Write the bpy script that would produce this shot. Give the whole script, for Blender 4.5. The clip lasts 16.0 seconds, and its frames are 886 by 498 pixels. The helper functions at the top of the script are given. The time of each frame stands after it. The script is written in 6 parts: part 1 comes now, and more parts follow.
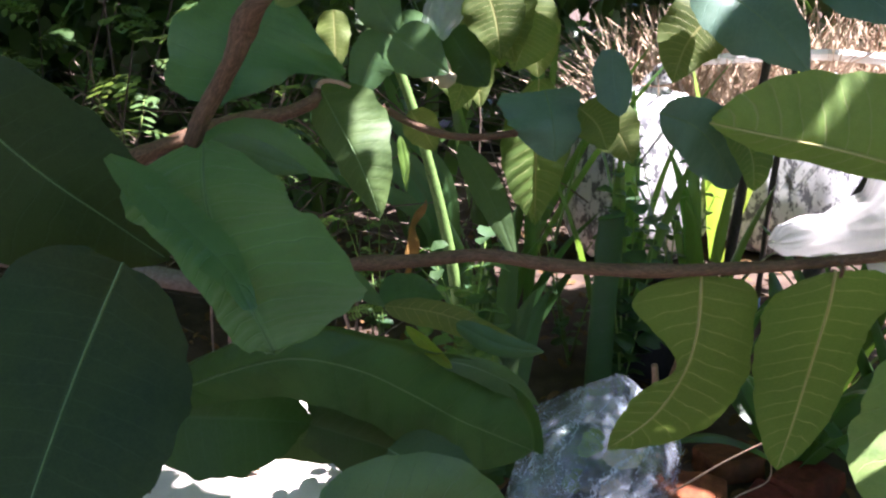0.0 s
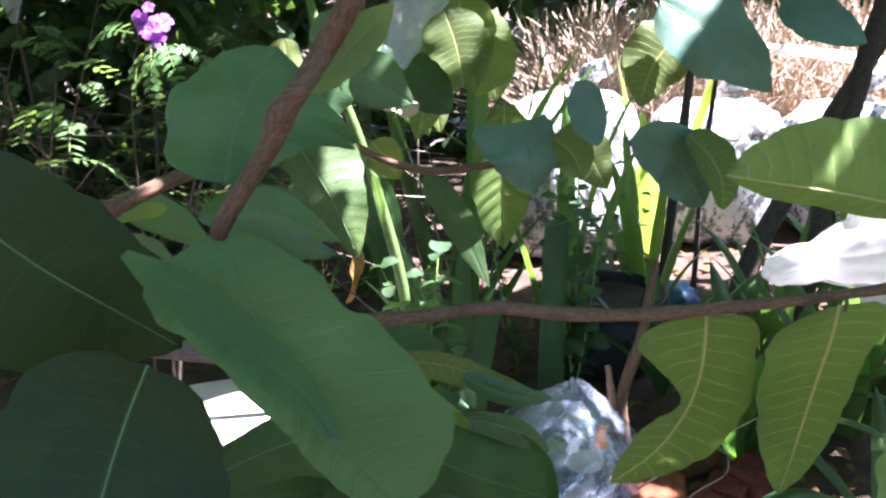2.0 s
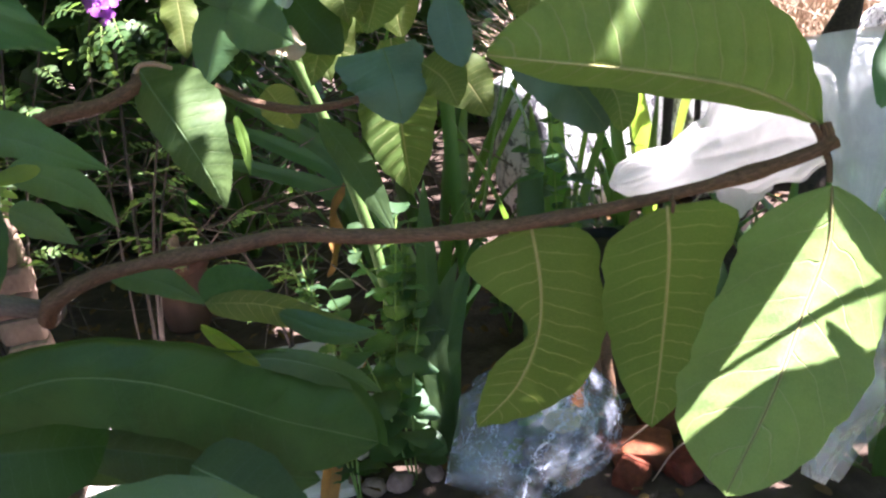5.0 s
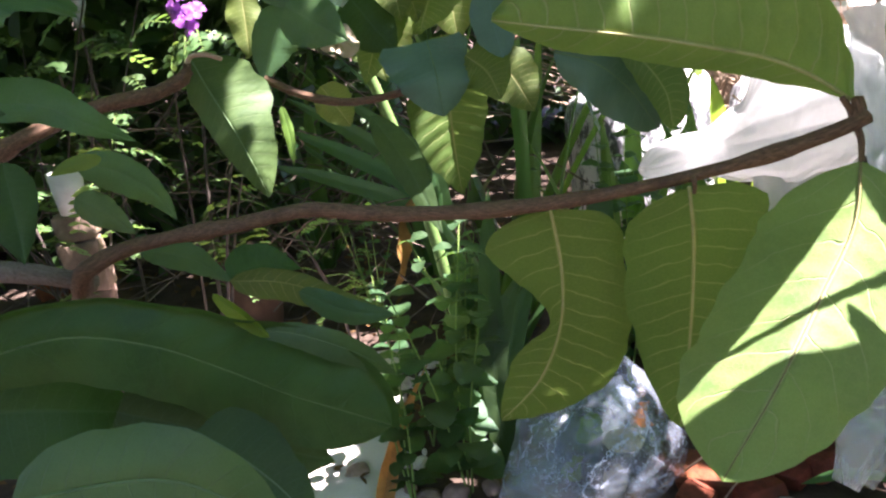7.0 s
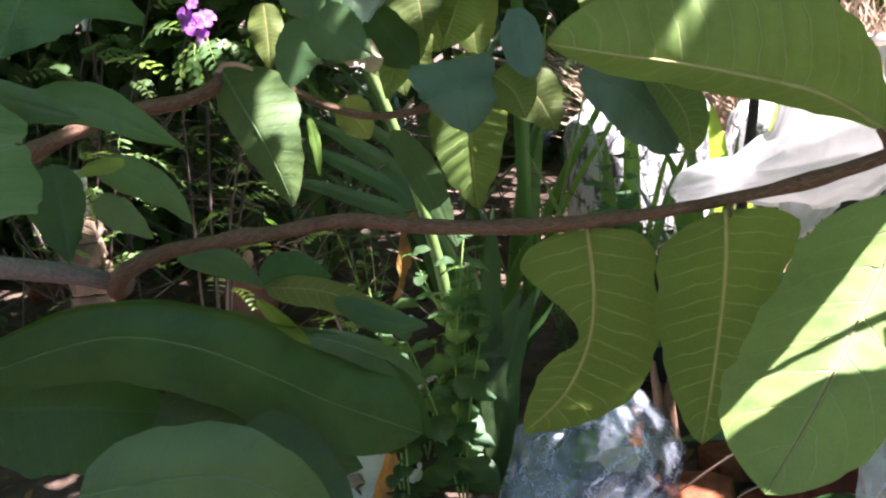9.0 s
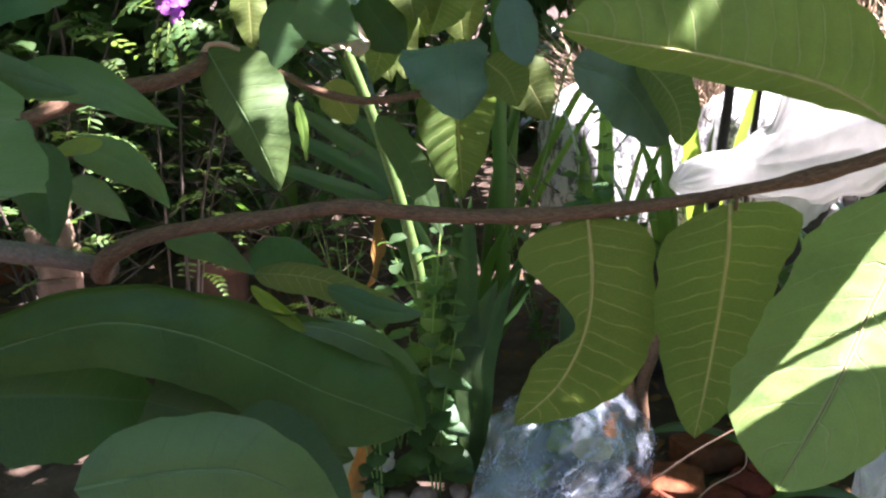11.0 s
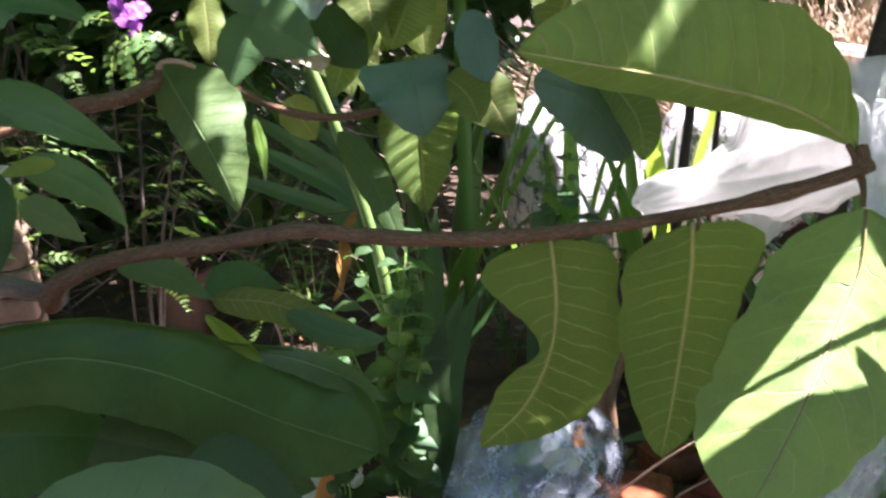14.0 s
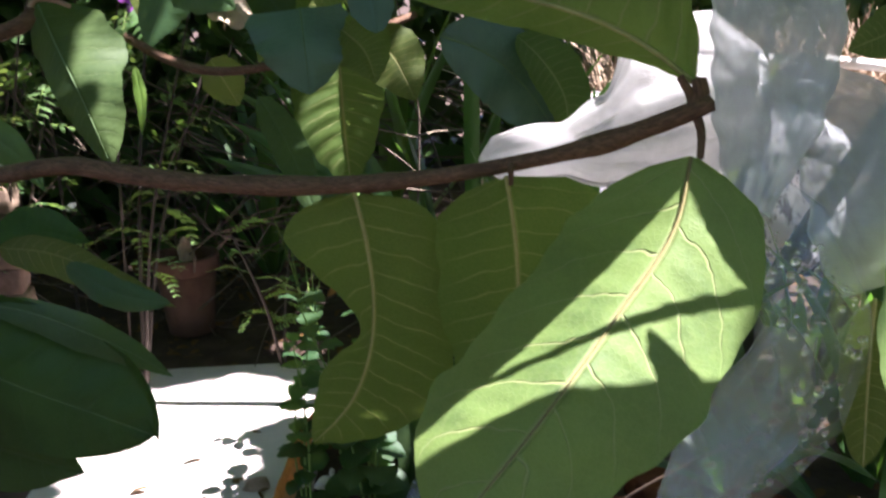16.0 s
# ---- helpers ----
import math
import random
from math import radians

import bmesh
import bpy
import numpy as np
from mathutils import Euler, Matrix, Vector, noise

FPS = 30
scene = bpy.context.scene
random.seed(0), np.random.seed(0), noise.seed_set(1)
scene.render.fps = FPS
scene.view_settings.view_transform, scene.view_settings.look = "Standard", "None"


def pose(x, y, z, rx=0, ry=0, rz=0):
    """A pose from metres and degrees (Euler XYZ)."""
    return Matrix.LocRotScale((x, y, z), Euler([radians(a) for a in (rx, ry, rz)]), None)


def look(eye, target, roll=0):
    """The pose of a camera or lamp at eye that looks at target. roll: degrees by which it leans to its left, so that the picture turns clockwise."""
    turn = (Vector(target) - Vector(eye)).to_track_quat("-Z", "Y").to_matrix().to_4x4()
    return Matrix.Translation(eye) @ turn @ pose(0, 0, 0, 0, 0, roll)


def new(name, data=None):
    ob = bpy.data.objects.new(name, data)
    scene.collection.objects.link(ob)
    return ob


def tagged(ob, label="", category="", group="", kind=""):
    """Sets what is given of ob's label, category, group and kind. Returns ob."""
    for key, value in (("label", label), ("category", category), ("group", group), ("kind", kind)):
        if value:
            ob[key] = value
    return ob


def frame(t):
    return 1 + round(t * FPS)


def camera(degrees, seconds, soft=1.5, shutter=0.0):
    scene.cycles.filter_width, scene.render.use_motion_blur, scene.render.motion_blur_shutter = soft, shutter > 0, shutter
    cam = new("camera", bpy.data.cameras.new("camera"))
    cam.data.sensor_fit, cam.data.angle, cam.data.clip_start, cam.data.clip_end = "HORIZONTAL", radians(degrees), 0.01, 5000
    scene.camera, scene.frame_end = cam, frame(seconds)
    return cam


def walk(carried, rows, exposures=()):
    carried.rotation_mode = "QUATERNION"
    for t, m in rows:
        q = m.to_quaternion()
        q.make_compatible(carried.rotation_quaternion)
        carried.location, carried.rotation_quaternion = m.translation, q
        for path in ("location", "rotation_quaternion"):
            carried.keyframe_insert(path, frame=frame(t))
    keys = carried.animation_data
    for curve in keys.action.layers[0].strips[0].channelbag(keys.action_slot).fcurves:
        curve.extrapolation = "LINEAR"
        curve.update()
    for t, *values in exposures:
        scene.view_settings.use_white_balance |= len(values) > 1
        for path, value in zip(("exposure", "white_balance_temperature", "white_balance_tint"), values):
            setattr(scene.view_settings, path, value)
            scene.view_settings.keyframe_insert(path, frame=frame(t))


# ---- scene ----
# The camera: seconds, its place, the point that it looks at, its lean.
cam = camera(56.4, 16.0, soft=2.3, shutter=0.5)
PATH = [
    (0, (0.028, 0.021, 1.074), (-0.038, 1.91, 0.421), -0.7),
    (0.5, (0.016, 0.018, 1.067), (-0.054, 1.91, 0.421), -0.9),
    (1, (-0.018, 0.028, 1.088), (0.007, 1.917, 0.432), -0.8),
    (1.5, (-0.046, 0.024, 1.087), (0.137, 1.902, 0.423), -1.6),
    (2, (-0.027, 0.047, 1.11), (0.089, 1.929, 0.444), -2.2),
    (2.5, (0.007, 0.045, 1.105), (0.072, 1.923, 0.423), -2.9),
    (3, (0.033, 0.054, 1.096), (0.073, 1.927, 0.397), -5.0),
    (3.5, (0.054, 0.062, 1.102), (0.163, 1.921, 0.373), -6.4),
    (6, (0.157, 0.079, 1.013), (0.063, 1.959, 0.336), -6.5),
    (6.5, (0.16, 0.076, 1.015), (0.014, 1.959, 0.357), -6.4),
    (7, (0.168, 0.075, 1.011), (-0.012, 1.964, 0.38), -6.9),
    (7.5, (0.154, 0.069, 1.022), (-0.011, 1.961, 0.396), -6.0),
    (8, (0.149, 0.069, 1.019), (-0.008, 1.965, 0.402), -5.8),
    (8.5, (0.143, 0.063, 1.022), (-0.007, 1.958, 0.401), -5.2),
    (9, (0.137, 0.06, 1.017), (-0.01, 1.962, 0.418), -4.7),
    (11.5, (0.115, 0.07, 1.014), (0.062, 1.966, 0.38), -3.1),
    (12, (0.116, 0.068, 1.006), (0.066, 1.973, 0.401), -3.7),
    (12.5, (0.121, 0.068, 1.001), (0.07, 1.989, 0.448), -3.4),
    (13, (0.121, 0.071, 1.008), (0.065, 1.992, 0.454), -3.2),
    (13.5, (0.116, 0.073, 1.014), (0.065, 1.991, 0.452), -3.0),
    (14, (0.121, 0.082, 1.021), (0.13, 1.984, 0.404), -3.1),
    (14.5, (0.127, 0.094, 1.018), (0.227, 1.96, 0.305), -2.9),
    (15, (0.195, 0.099, 0.997), (0.273, 1.955, 0.255), -1.7),
    (15.5, (0.259, 0.141, 0.964), (0.219, 2.02, 0.28), 0.1),
    (16, (0.262, 0.158, 0.961), (0.136, 2.067, 0.378), -0.8),
]
walk(cam, [(t, look(eye, at, roll)) for t, eye, at, roll in PATH], exposures=[(0.0, 3.22, 5750.0, 26.0), (0.6, 3.58, 5750.0, 25.0), (1.5, 3.76, 5400.0, 26.0), (3.5, 3.73, 5400.0, 29.0), (6.0, 3.43, 5900.0, 26.0), (13.5, 3.42, 5850.0, 26.0), (15.0, 3.36, 5900.0, 25.0), (15.5, 3.05, 5850.0, 25.0), (16.0, 2.68, 5800.0, 25.0)])

# ---- light ----
SUN_WAY = Vector((0.528, -0.046, 0.848)).normalized()
sky = bpy.data.worlds.new("sky")
sky.use_nodes = True
scene.world = sky
sky_tex = sky.node_tree.nodes.new("ShaderNodeTexSky")
sky_tex.sky_type, sky_tex.sun_disc = "NISHITA", False
sky_tex.sun_elevation, sky_tex.sun_rotation = math.asin(SUN_WAY.z), math.atan2(SUN_WAY.x, SUN_WAY.y)
sky_out = sky.node_tree.nodes["Background"]
sky_out.inputs["Strength"].default_value = 0.055
sky.node_tree.links.new(sky_tex.outputs["Color"], sky_out.inputs["Color"])
sun = new("sun", bpy.data.lights.new("sun", "SUN"))
sun.data.energy, sun.data.angle, sun.data.color = 5.0, radians(0.53), (1.0, 0.93, 0.82)
sun.matrix_world = look(SUN_WAY * 30, (0, 0, 0))

# ---- materials ----


class Nodes:
    """A small wrapper to write node trees as expressions."""

    def __init__(self, name):
        self.m = bpy.data.materials.new(name)
        self.m.use_nodes = True
        self.t = self.m.node_tree
        self.t.nodes.clear()
        self.out = self.t.nodes.new("ShaderNodeOutputMaterial")

    def add(self, kind, ins=(), out=0, **props):
        n = self.t.nodes.new("ShaderNode" + kind)
        for key, value in props.items():
            if key == "operation":
                n.operation = value
            elif key == "interpolation_type":
                n.interpolation_type = value
            elif key == "uv_map":
                n.uv_map = value
            elif key == "feature":
                n.feature = value
            elif key == "wave_type":
                n.wave_type = value
            elif key == "bands_direction":
                n.bands_direction = value
        for key, value in dict(ins).items():
            self.put(n.inputs[key], value)
        return n.outputs[out]

    def put(self, socket, value):
        if isinstance(value, bpy.types.NodeSocket):
            self.t.links.new(value, socket)
        else:
            socket.default_value = value

    def math(self, op, a, b=0.0, c=0.0):
        return self.add("Math", {0: a, 1: b, 2: c}, operation=op)

    def step(self, value, low, high, a=0.0, b=1.0):
        return self.add("MapRange", {0: value, 1: low, 2: high, 3: a, 4: b}, interpolation_type="SMOOTHSTEP")

    def mix(self, fac, a, b, mode="MIX"):
        n = self.t.nodes.new("ShaderNodeMix")
        n.data_type, n.blend_type = "RGBA", mode
        self.put(n.inputs[0], fac), self.put(n.inputs[6], a), self.put(n.inputs[7], b)
        return n.outputs[2]

    def noise(self, where, scale, detail=4.0, rough=0.55, warp=0.0):
        return self.add("TexNoise", {"Vector": where, "Scale": scale, "Detail": detail, "Roughness": rough, "Distortion": warp})

    def here(self, out="Object"):
        n = self.t.nodes.new("ShaderNodeTexCoord")
        return n.outputs[out]

    def stretch(self, where, scale):
        return self.add("Mapping", {"Vector": where, "Scale": scale})

    def bump(self, height, strength, distance):
        return self.add("Bump", {"Height": height, "Strength": strength, "Distance": distance})

    def varied(self, colour, low=0.82, high=1.18):
        """The colour, lighter or darker from object to object."""
        r = self.add("ObjectInfo", out=5)
        v = self.add("MapRange", {0: r, 3: low, 4: high})
        hue = self.add("MapRange", {0: self.math("FRACT", self.math("MULTIPLY", r, 7.3)), 3: 0.485, 4: 0.515})
        return self.add("HueSaturation", {"Hue": hue, "Value": v, "Color": colour})

    def done(self, shader):
        self.t.links.new(shader, self.out.inputs[0])
        return self.m


def rgb(r, g, b):
    return (r, g, b, 1.0)


def leaf_material(name, base, vein, through_colour, veins=13.0, show=0.6, gloss=0.42, spec=0.5, thin=0.4, relief=0.3, blotch=0.25, line=0.085, sheen=0.0, swell=1.5, slant=0.08):
    n = Nodes(name)
    uv = n.add("UVMap", uv_map="UVMap")
    sep = n.t.nodes.new("ShaderNodeSeparateXYZ")
    n.t.links.new(uv, sep.inputs[0])
    u, v = sep.outputs[0], sep.outputs[1]
    a = n.math("ABSOLUTE", n.math("MULTIPLY_ADD", v, 2.0, -1.0))
    half = n.math("MULTIPLY", n.math("GREATER_THAN", v, 0.5), 0.4)
    wob = n.math("MULTIPLY", n.noise(n.here(), 60.0, 2.0), 0.5)
    curve = n.math("MULTIPLY", n.math("MULTIPLY_ADD", a, 0.6, 0.4), a)
    along = n.math("SUBTRACT", u, n.math("MULTIPLY", curve, slant))
    phase = n.math("ADD", n.math("MULTIPLY_ADD", along, veins, half), wob)
    d = n.math("MULTIPLY", n.math("ABSOLUTE", n.math("SUBTRACT", n.math("FRACT", phase), 0.5)), 2.0)
    fade = n.step(a, 0.55, 1.0, 1.0, 0.15)
    side = n.math("MULTIPLY", n.step(d, 0.02, line, 1.0, 0.0), fade)
    ribs = n.math("MAXIMUM", side, n.step(a, 0.02, 0.05, 1.0, 0.0))
    net = n.step(n.add("TexVoronoi", {"Vector": n.here(), "Scale": 420.0}, feature="DISTANCE_TO_EDGE"), 0.0, 0.12, 1.0, 0.0)
    big = n.noise(n.here(), 26.0, 3.0)
    small = n.noise(n.here(), 240.0, 3.0)
    dark = rgb(base[0] * 0.72, base[1] * 0.76, base[2] * 0.74)
    light = rgb(base[0] * 1.35, base[1] * 1.25, base[2] * 1.1)
    col = n.mix(n.step(big, 0.32, 0.7), dark, light)
    col = n.mix(n.step(small, 0.35, 0.7, 0.0, 0.45), col, light)
    col = n.mix(n.step(n.noise(n.here(), 900.0, 2.0), 0.5, 0.75, 0.0, 0.35), col, dark)
    col = n.mix(n.math("MULTIPLY", net, 0.12), col, rgb(*vein))
    col = n.mix(n.math("MULTIPLY", ribs, show), col, rgb(*vein))
    spots = n.math("MULTIPLY", n.step(n.noise(n.here(), 75.0, 5.0, 0.7), 0.69, 0.76), blotch)
    col = n.mix(spots, col, rgb(0.16, 0.10, 0.035))
    col = n.varied(col, 0.85, 1.15)
    height = n.math("ADD", n.math("MULTIPLY", ribs, 1.0), n.math("ADD", n.math("MULTIPLY", small, 0.25), n.math("MULTIPLY", net, 0.06)))
    height = n.math("ADD", height, n.math("MULTIPLY", n.noise(n.here(), 17.0, 1.0), swell / relief))
    bump = n.bump(height, relief, 0.0012)
    rough = n.math("ADD", gloss, n.math("MULTIPLY", n.math("SUBTRACT", big, 0.5), 0.25))
    front = n.add("BsdfPrincipled", {"Base Color": col, "Roughness": rough, "Specular IOR Level": spec, "Sheen Weight": sheen, "Sheen Roughness": 0.4, "Normal": bump})
    glow = n.mix(n.math("MULTIPLY", ribs, 0.35), rgb(*through_colour), rgb(through_colour[0] * 0.55, through_colour[1] * 0.5, through_colour[2] * 0.5))
    glow = n.varied(n.mix(n.math("MULTIPLY", big, 0.3), glow, col), 0.85, 1.15)
    back = n.add("BsdfTranslucent", {"Color": glow, "Normal": bump})
    return n.done(n.add("MixShader", {0: thin, 1: front, 2: back}))


LEAF = {
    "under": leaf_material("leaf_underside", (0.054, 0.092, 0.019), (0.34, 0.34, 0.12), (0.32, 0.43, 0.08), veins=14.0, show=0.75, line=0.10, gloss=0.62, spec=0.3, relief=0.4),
    # Another underside, its colours lightened for bounced and transmitted light.
    "broad": leaf_material("leaf_underside_lit", (0.135, 0.242, 0.058), (0.38, 0.40, 0.18), (0.36, 0.50, 0.09), veins=14.0, show=0.7, line=0.12, gloss=0.6, spec=0.3, relief=0.4, thin=0.45),
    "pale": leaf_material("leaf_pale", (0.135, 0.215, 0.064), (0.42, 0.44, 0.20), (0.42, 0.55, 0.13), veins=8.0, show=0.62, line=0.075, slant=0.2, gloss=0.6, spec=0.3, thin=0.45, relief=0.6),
    "near": leaf_material("leaf_young", (0.070, 0.142, 0.054), (0.15, 0.23, 0.11), (0.22, 0.38, 0.06), show=0.42, gloss=0.45, spec=0.4, thin=0.35, sheen=0.12, relief=0.45, swell=3.6),
    # Near-black base: shade on the left foreground leaves is put into the colour.
    "deep": leaf_material("leaf_deep_shade", (0.018, 0.034, 0.009), (0.05, 0.09, 0.035), (0.08, 0.16, 0.02), show=0.28, gloss=0.55, spec=0.2, thin=0.15, relief=0.25),
    "glossy": leaf_material("leaf_glossy", (0.030, 0.082, 0.025), (0.08, 0.15, 0.06), (0.09, 0.24, 0.02), show=0.22, gloss=0.48, spec=0.25, thin=0.25, relief=0.25, swell=3.2),
    "upper": leaf_material("leaf_upper", (0.042, 0.100, 0.036), (0.13, 0.20, 0.11), (0.17, 0.33, 0.06), show=0.25, gloss=0.40, spec=0.45, thin=0.3, sheen=0.2, relief=0.18, swell=2.6),
    "dark": leaf_material("leaf_dark", (0.027, 0.056, 0.019), (0.085, 0.155, 0.08), (0.10, 0.24, 0.03), show=0.35, gloss=0.5, spec=0.3, thin=0.3, sheen=0.05, relief=0.2, swell=2.2),
    # Upper side with the sky's bluish reflection mixed into its base colour.
    "skylit": leaf_material("leaf_skylit", (0.066, 0.125, 0.104), (0.11, 0.21, 0.15), (0.14, 0.30, 0.07), show=0.45, gloss=0.42, spec=0.55, thin=0.25),
    "waxy": leaf_material("leaf_waxy", (0.055, 0.100, 0.034), (0.15, 0.21, 0.09), (0.16, 0.32, 0.04), show=0.45, gloss=0.56, spec=0.2, thin=0.25, relief=0.35, swell=2.6),
    "lime": leaf_material("leaf_lime", (0.12, 0.21, 0.035), (0.26, 0.36, 0.10), (0.36, 0.54, 0.05), show=0.4, gloss=0.5, thin=0.5),
    "basil": leaf_material("leaf_small", (0.028, 0.070, 0.028), (0.13, 0.22, 0.10), (0.18, 0.37, 0.05), veins=7.0, show=0.3, gloss=0.5, thin=0.35),
    "strap": leaf_material("leaf_strap", (0.034, 0.084, 0.028), (0.10, 0.19, 0.07), (0.22, 0.42, 0.04), veins=1.0, show=0.12, gloss=0.38, thin=0.35),
    "fern": leaf_material("leaf_fern", (0.07, 0.14, 0.05), (0.14, 0.22, 0.10), (0.26, 0.42, 0.06), veins=5.0, show=0.2, gloss=0.5, thin=0.4),
    "wood": leaf_material("leaf_hedge", (0.040, 0.085, 0.025), (0.09, 0.15, 0.06), (0.18, 0.34, 0.04), veins=8.0, show=0.2, gloss=0.45, thin=0.35),
    "dry": leaf_material("leaf_dry", (0.30, 0.15, 0.055), (0.20, 0.10, 0.04), (0.42, 0.18, 0.04), veins=9.0, show=0.5, gloss=0.7, spec=0.2, thin=0.3, blotch=0.7),
    "litter": leaf_material("leaf_litter", (0.13, 0.072, 0.036), (0.09, 0.05, 0.025), (0.20, 0.10, 0.03), veins=9.0, show=0.4, gloss=0.8, spec=0.1, thin=0.15, blotch=0.7),
    "ash": leaf_material("leaf_grey_dry", (0.42, 0.36, 0.30), (0.30, 0.24, 0.18), (0.45, 0.36, 0.25), veins=9.0, show=0.4, gloss=0.7, spec=0.2, thin=0.3),
    "petal": leaf_material("petal", (0.36, 0.11, 0.52), (0.56, 0.28, 0.66), (0.62, 0.24, 0.74), veins=4.0, show=0.3, gloss=0.6, spec=0.2, thin=0.4, blotch=0.0),
}


def bark_material(name, low, high, ridge=0.6):
    n = Nodes(name)
    uv = n.add("UVMap", uv_map="UVMap")
    fine = n.noise(n.stretch(uv, (3.2, 4.0, 1.0)), 6.0, 7.0, 0.7, 0.9)
    patch = n.noise(n.here(), 55.0, 4.0)
    flake = n.noise(n.stretch(uv, (9.0, 5.0, 1.0)), 6.0, 5.0, 0.7, 1.0)
    col = n.mix(n.step(fine, 0.3, 0.72), rgb(*low), rgb(*high))
    col = n.mix(n.step(patch, 0.5, 0.75, 0.0, 0.55), col, rgb(low[0] * 0.55, low[1] * 0.6, low[2] * 0.7))
    col = n.mix(n.step(flake, 0.62, 0.72, 0.0, 0.35), col, rgb(high[0] * 1.35, high[1] * 1.3, high[2] * 1.25))
    height = n.math("ADD", fine, n.math("MULTIPLY", flake, 0.6))
    bump = n.bump(height, ridge, 0.0015)
    return n.done(n.add("BsdfPrincipled", {"Base Color": col, "Roughness": 0.72, "Specular IOR Level": 0.25, "Normal": bump}))


BARK = bark_material("bark", (0.070, 0.038, 0.022), (0.215, 0.122, 0.073), 0.5)
BARK_OLD = bark_material("bark_old", (0.13, 0.10, 0.08), (0.26, 0.20, 0.17), 0.9)
BARK_DARK = bark_material("bark_dark", (0.035, 0.026, 0.022), (0.10, 0.075, 0.06), 0.9)
TWIG_PALE = bark_material("twig_pale", (0.30, 0.18, 0.12), (0.55, 0.36, 0.26), 0.4)
STALK = bark_material("stalk", (0.12, 0.20, 0.04), (0.24, 0.34, 0.09), 0.25)
STALK_DIM = bark_material("stalk_green", (0.06, 0.11, 0.025), (0.12, 0.19, 0.05), 0.25)
RIB = bark_material("rib", (0.30, 0.29, 0.10), (0.46, 0.43, 0.19), 0.25)
RIB_BROWN = bark_material("rib_brown", (0.12, 0.10, 0.035), (0.30, 0.26, 0.11), 0.25)
RIB_GREEN = bark_material("rib_green", (0.09, 0.16, 0.06), (0.16, 0.24, 0.10), 0.25)


def plastic_material(name, colour, clear, rough, thin=0.5, milk=0.0, least=0.35, folds=0.0, streak=34.0, crease_depth=0.004):
    """Thin film: partly see-through, partly lit from behind, with a glossy skin."""
    n = Nodes(name)
    uv = n.add("UVMap", uv_map="UVMap")
    crease = n.noise(n.here(), 38.0, 5.0, 0.6, 1.2)
    fine = n.noise(n.stretch(uv, (3.0, streak, 1.0)), 2.0, 5.0, 0.65, 0.8)
    bump = n.bump(n.math("ADD", n.math("MULTIPLY", crease, 0.6), fine), 0.6, crease_depth)
    col = n.mix(n.step(crease, 0.35, 0.7), rgb(*[c * 0.88 for c in colour]), rgb(*colour))
    skin = n.add("BsdfPrincipled", {"Base Color": col, "Roughness": rough, "Specular IOR Level": 0.5, "Normal": bump})
    back = n.add("BsdfTranslucent", {"Color": col, "Normal": bump})
    film = n.add("MixShader", {0: thin, 1: skin, 2: back})
    if not clear:
        return n.done(film)
    gloss = n.add("BsdfGlossy", {"Color": rgb(0.9, 0.92, 0.95), "Roughness": rough, "Normal": bump})
    open_ = n.add("BsdfTransparent", {"Color": rgb(0.93, 0.95, 0.95)})
    fres = n.add("LayerWeight", {"Blend": 0.25, "Normal": bump}, out=1)
    shiny = n.add("MixShader", {0: n.math("MULTIPLY_ADD", fres, 0.34, 0.04), 1: open_, 2: gloss})
    cloud = n.math("MULTIPLY_ADD", fine, 0.5, n.math("MULTIPLY", n.noise(n.here(), 14.0, 4.0), 0.5))
    dirt = n.step(cloud, 0.38, 0.62, milk * least, milk)
    if folds:
        bent = n.add("VectorMath", {0: n.here(), 1: n.math("MULTIPLY", crease, 0.16)}, operation="ADD")
        edge = n.add("TexVoronoi", {"Vector": bent, "Scale": folds}, feature="DISTANCE_TO_EDGE")
        edge2 = n.add("TexVoronoi", {"Vector": bent, "Scale": folds * 2.6}, feature="DISTANCE_TO_EDGE")
        white = n.math("MAXIMUM", n.step(edge, 0.0, 0.035, 1.0, 0.0), n.math("MULTIPLY", n.step(edge2, 0.0, 0.04, 1.0, 0.0), 0.4))
        dirt = n.math("MAXIMUM", dirt, n.math("MULTIPLY", white, 0.7))
    return n.done(n.add("MixShader", {0: dirt, 1: shiny, 2: film}))


WHITE_FILM = plastic_material("white_film", (0.88, 0.86, 0.85), False, 0.45, 0.62, streak=16.0, crease_depth=0.003)
MILKY_FILM = plastic_material("milky_film", (0.70, 0.73, 0.76), True, 0.5, 0.55, 0.55, 0.8, 0.0, 9.0, 0.0008)
CLOUDY_FILM = plastic_material("cloudy_film", (0.70, 0.67, 0.66), True, 0.45, 0.5, 0.28, 0.6, 0.0, 5.0, 0.0015)
CLEAR_FILM = plastic_material("clear_film", (0.74, 0.78, 0.74), True, 0.2, 0.5, 0.09, 0.35, 0.0, 6.0, 0.002)
# Clear film on the ground; the blue of the reflected sky is painted in.
GROUND_FILM = plastic_material("ground_film", (0.66, 0.72, 0.86), True, 0.14, 0.4, 0.25, 0.05, 9.0, 34.0, 0.006)

nd = Nodes("water_drop")
DROP = nd.done(nd.add("BsdfGlass", {"Color": rgb(0.96, 0.98, 0.97), "Roughness": 0.02, "IOR": 1.33}))


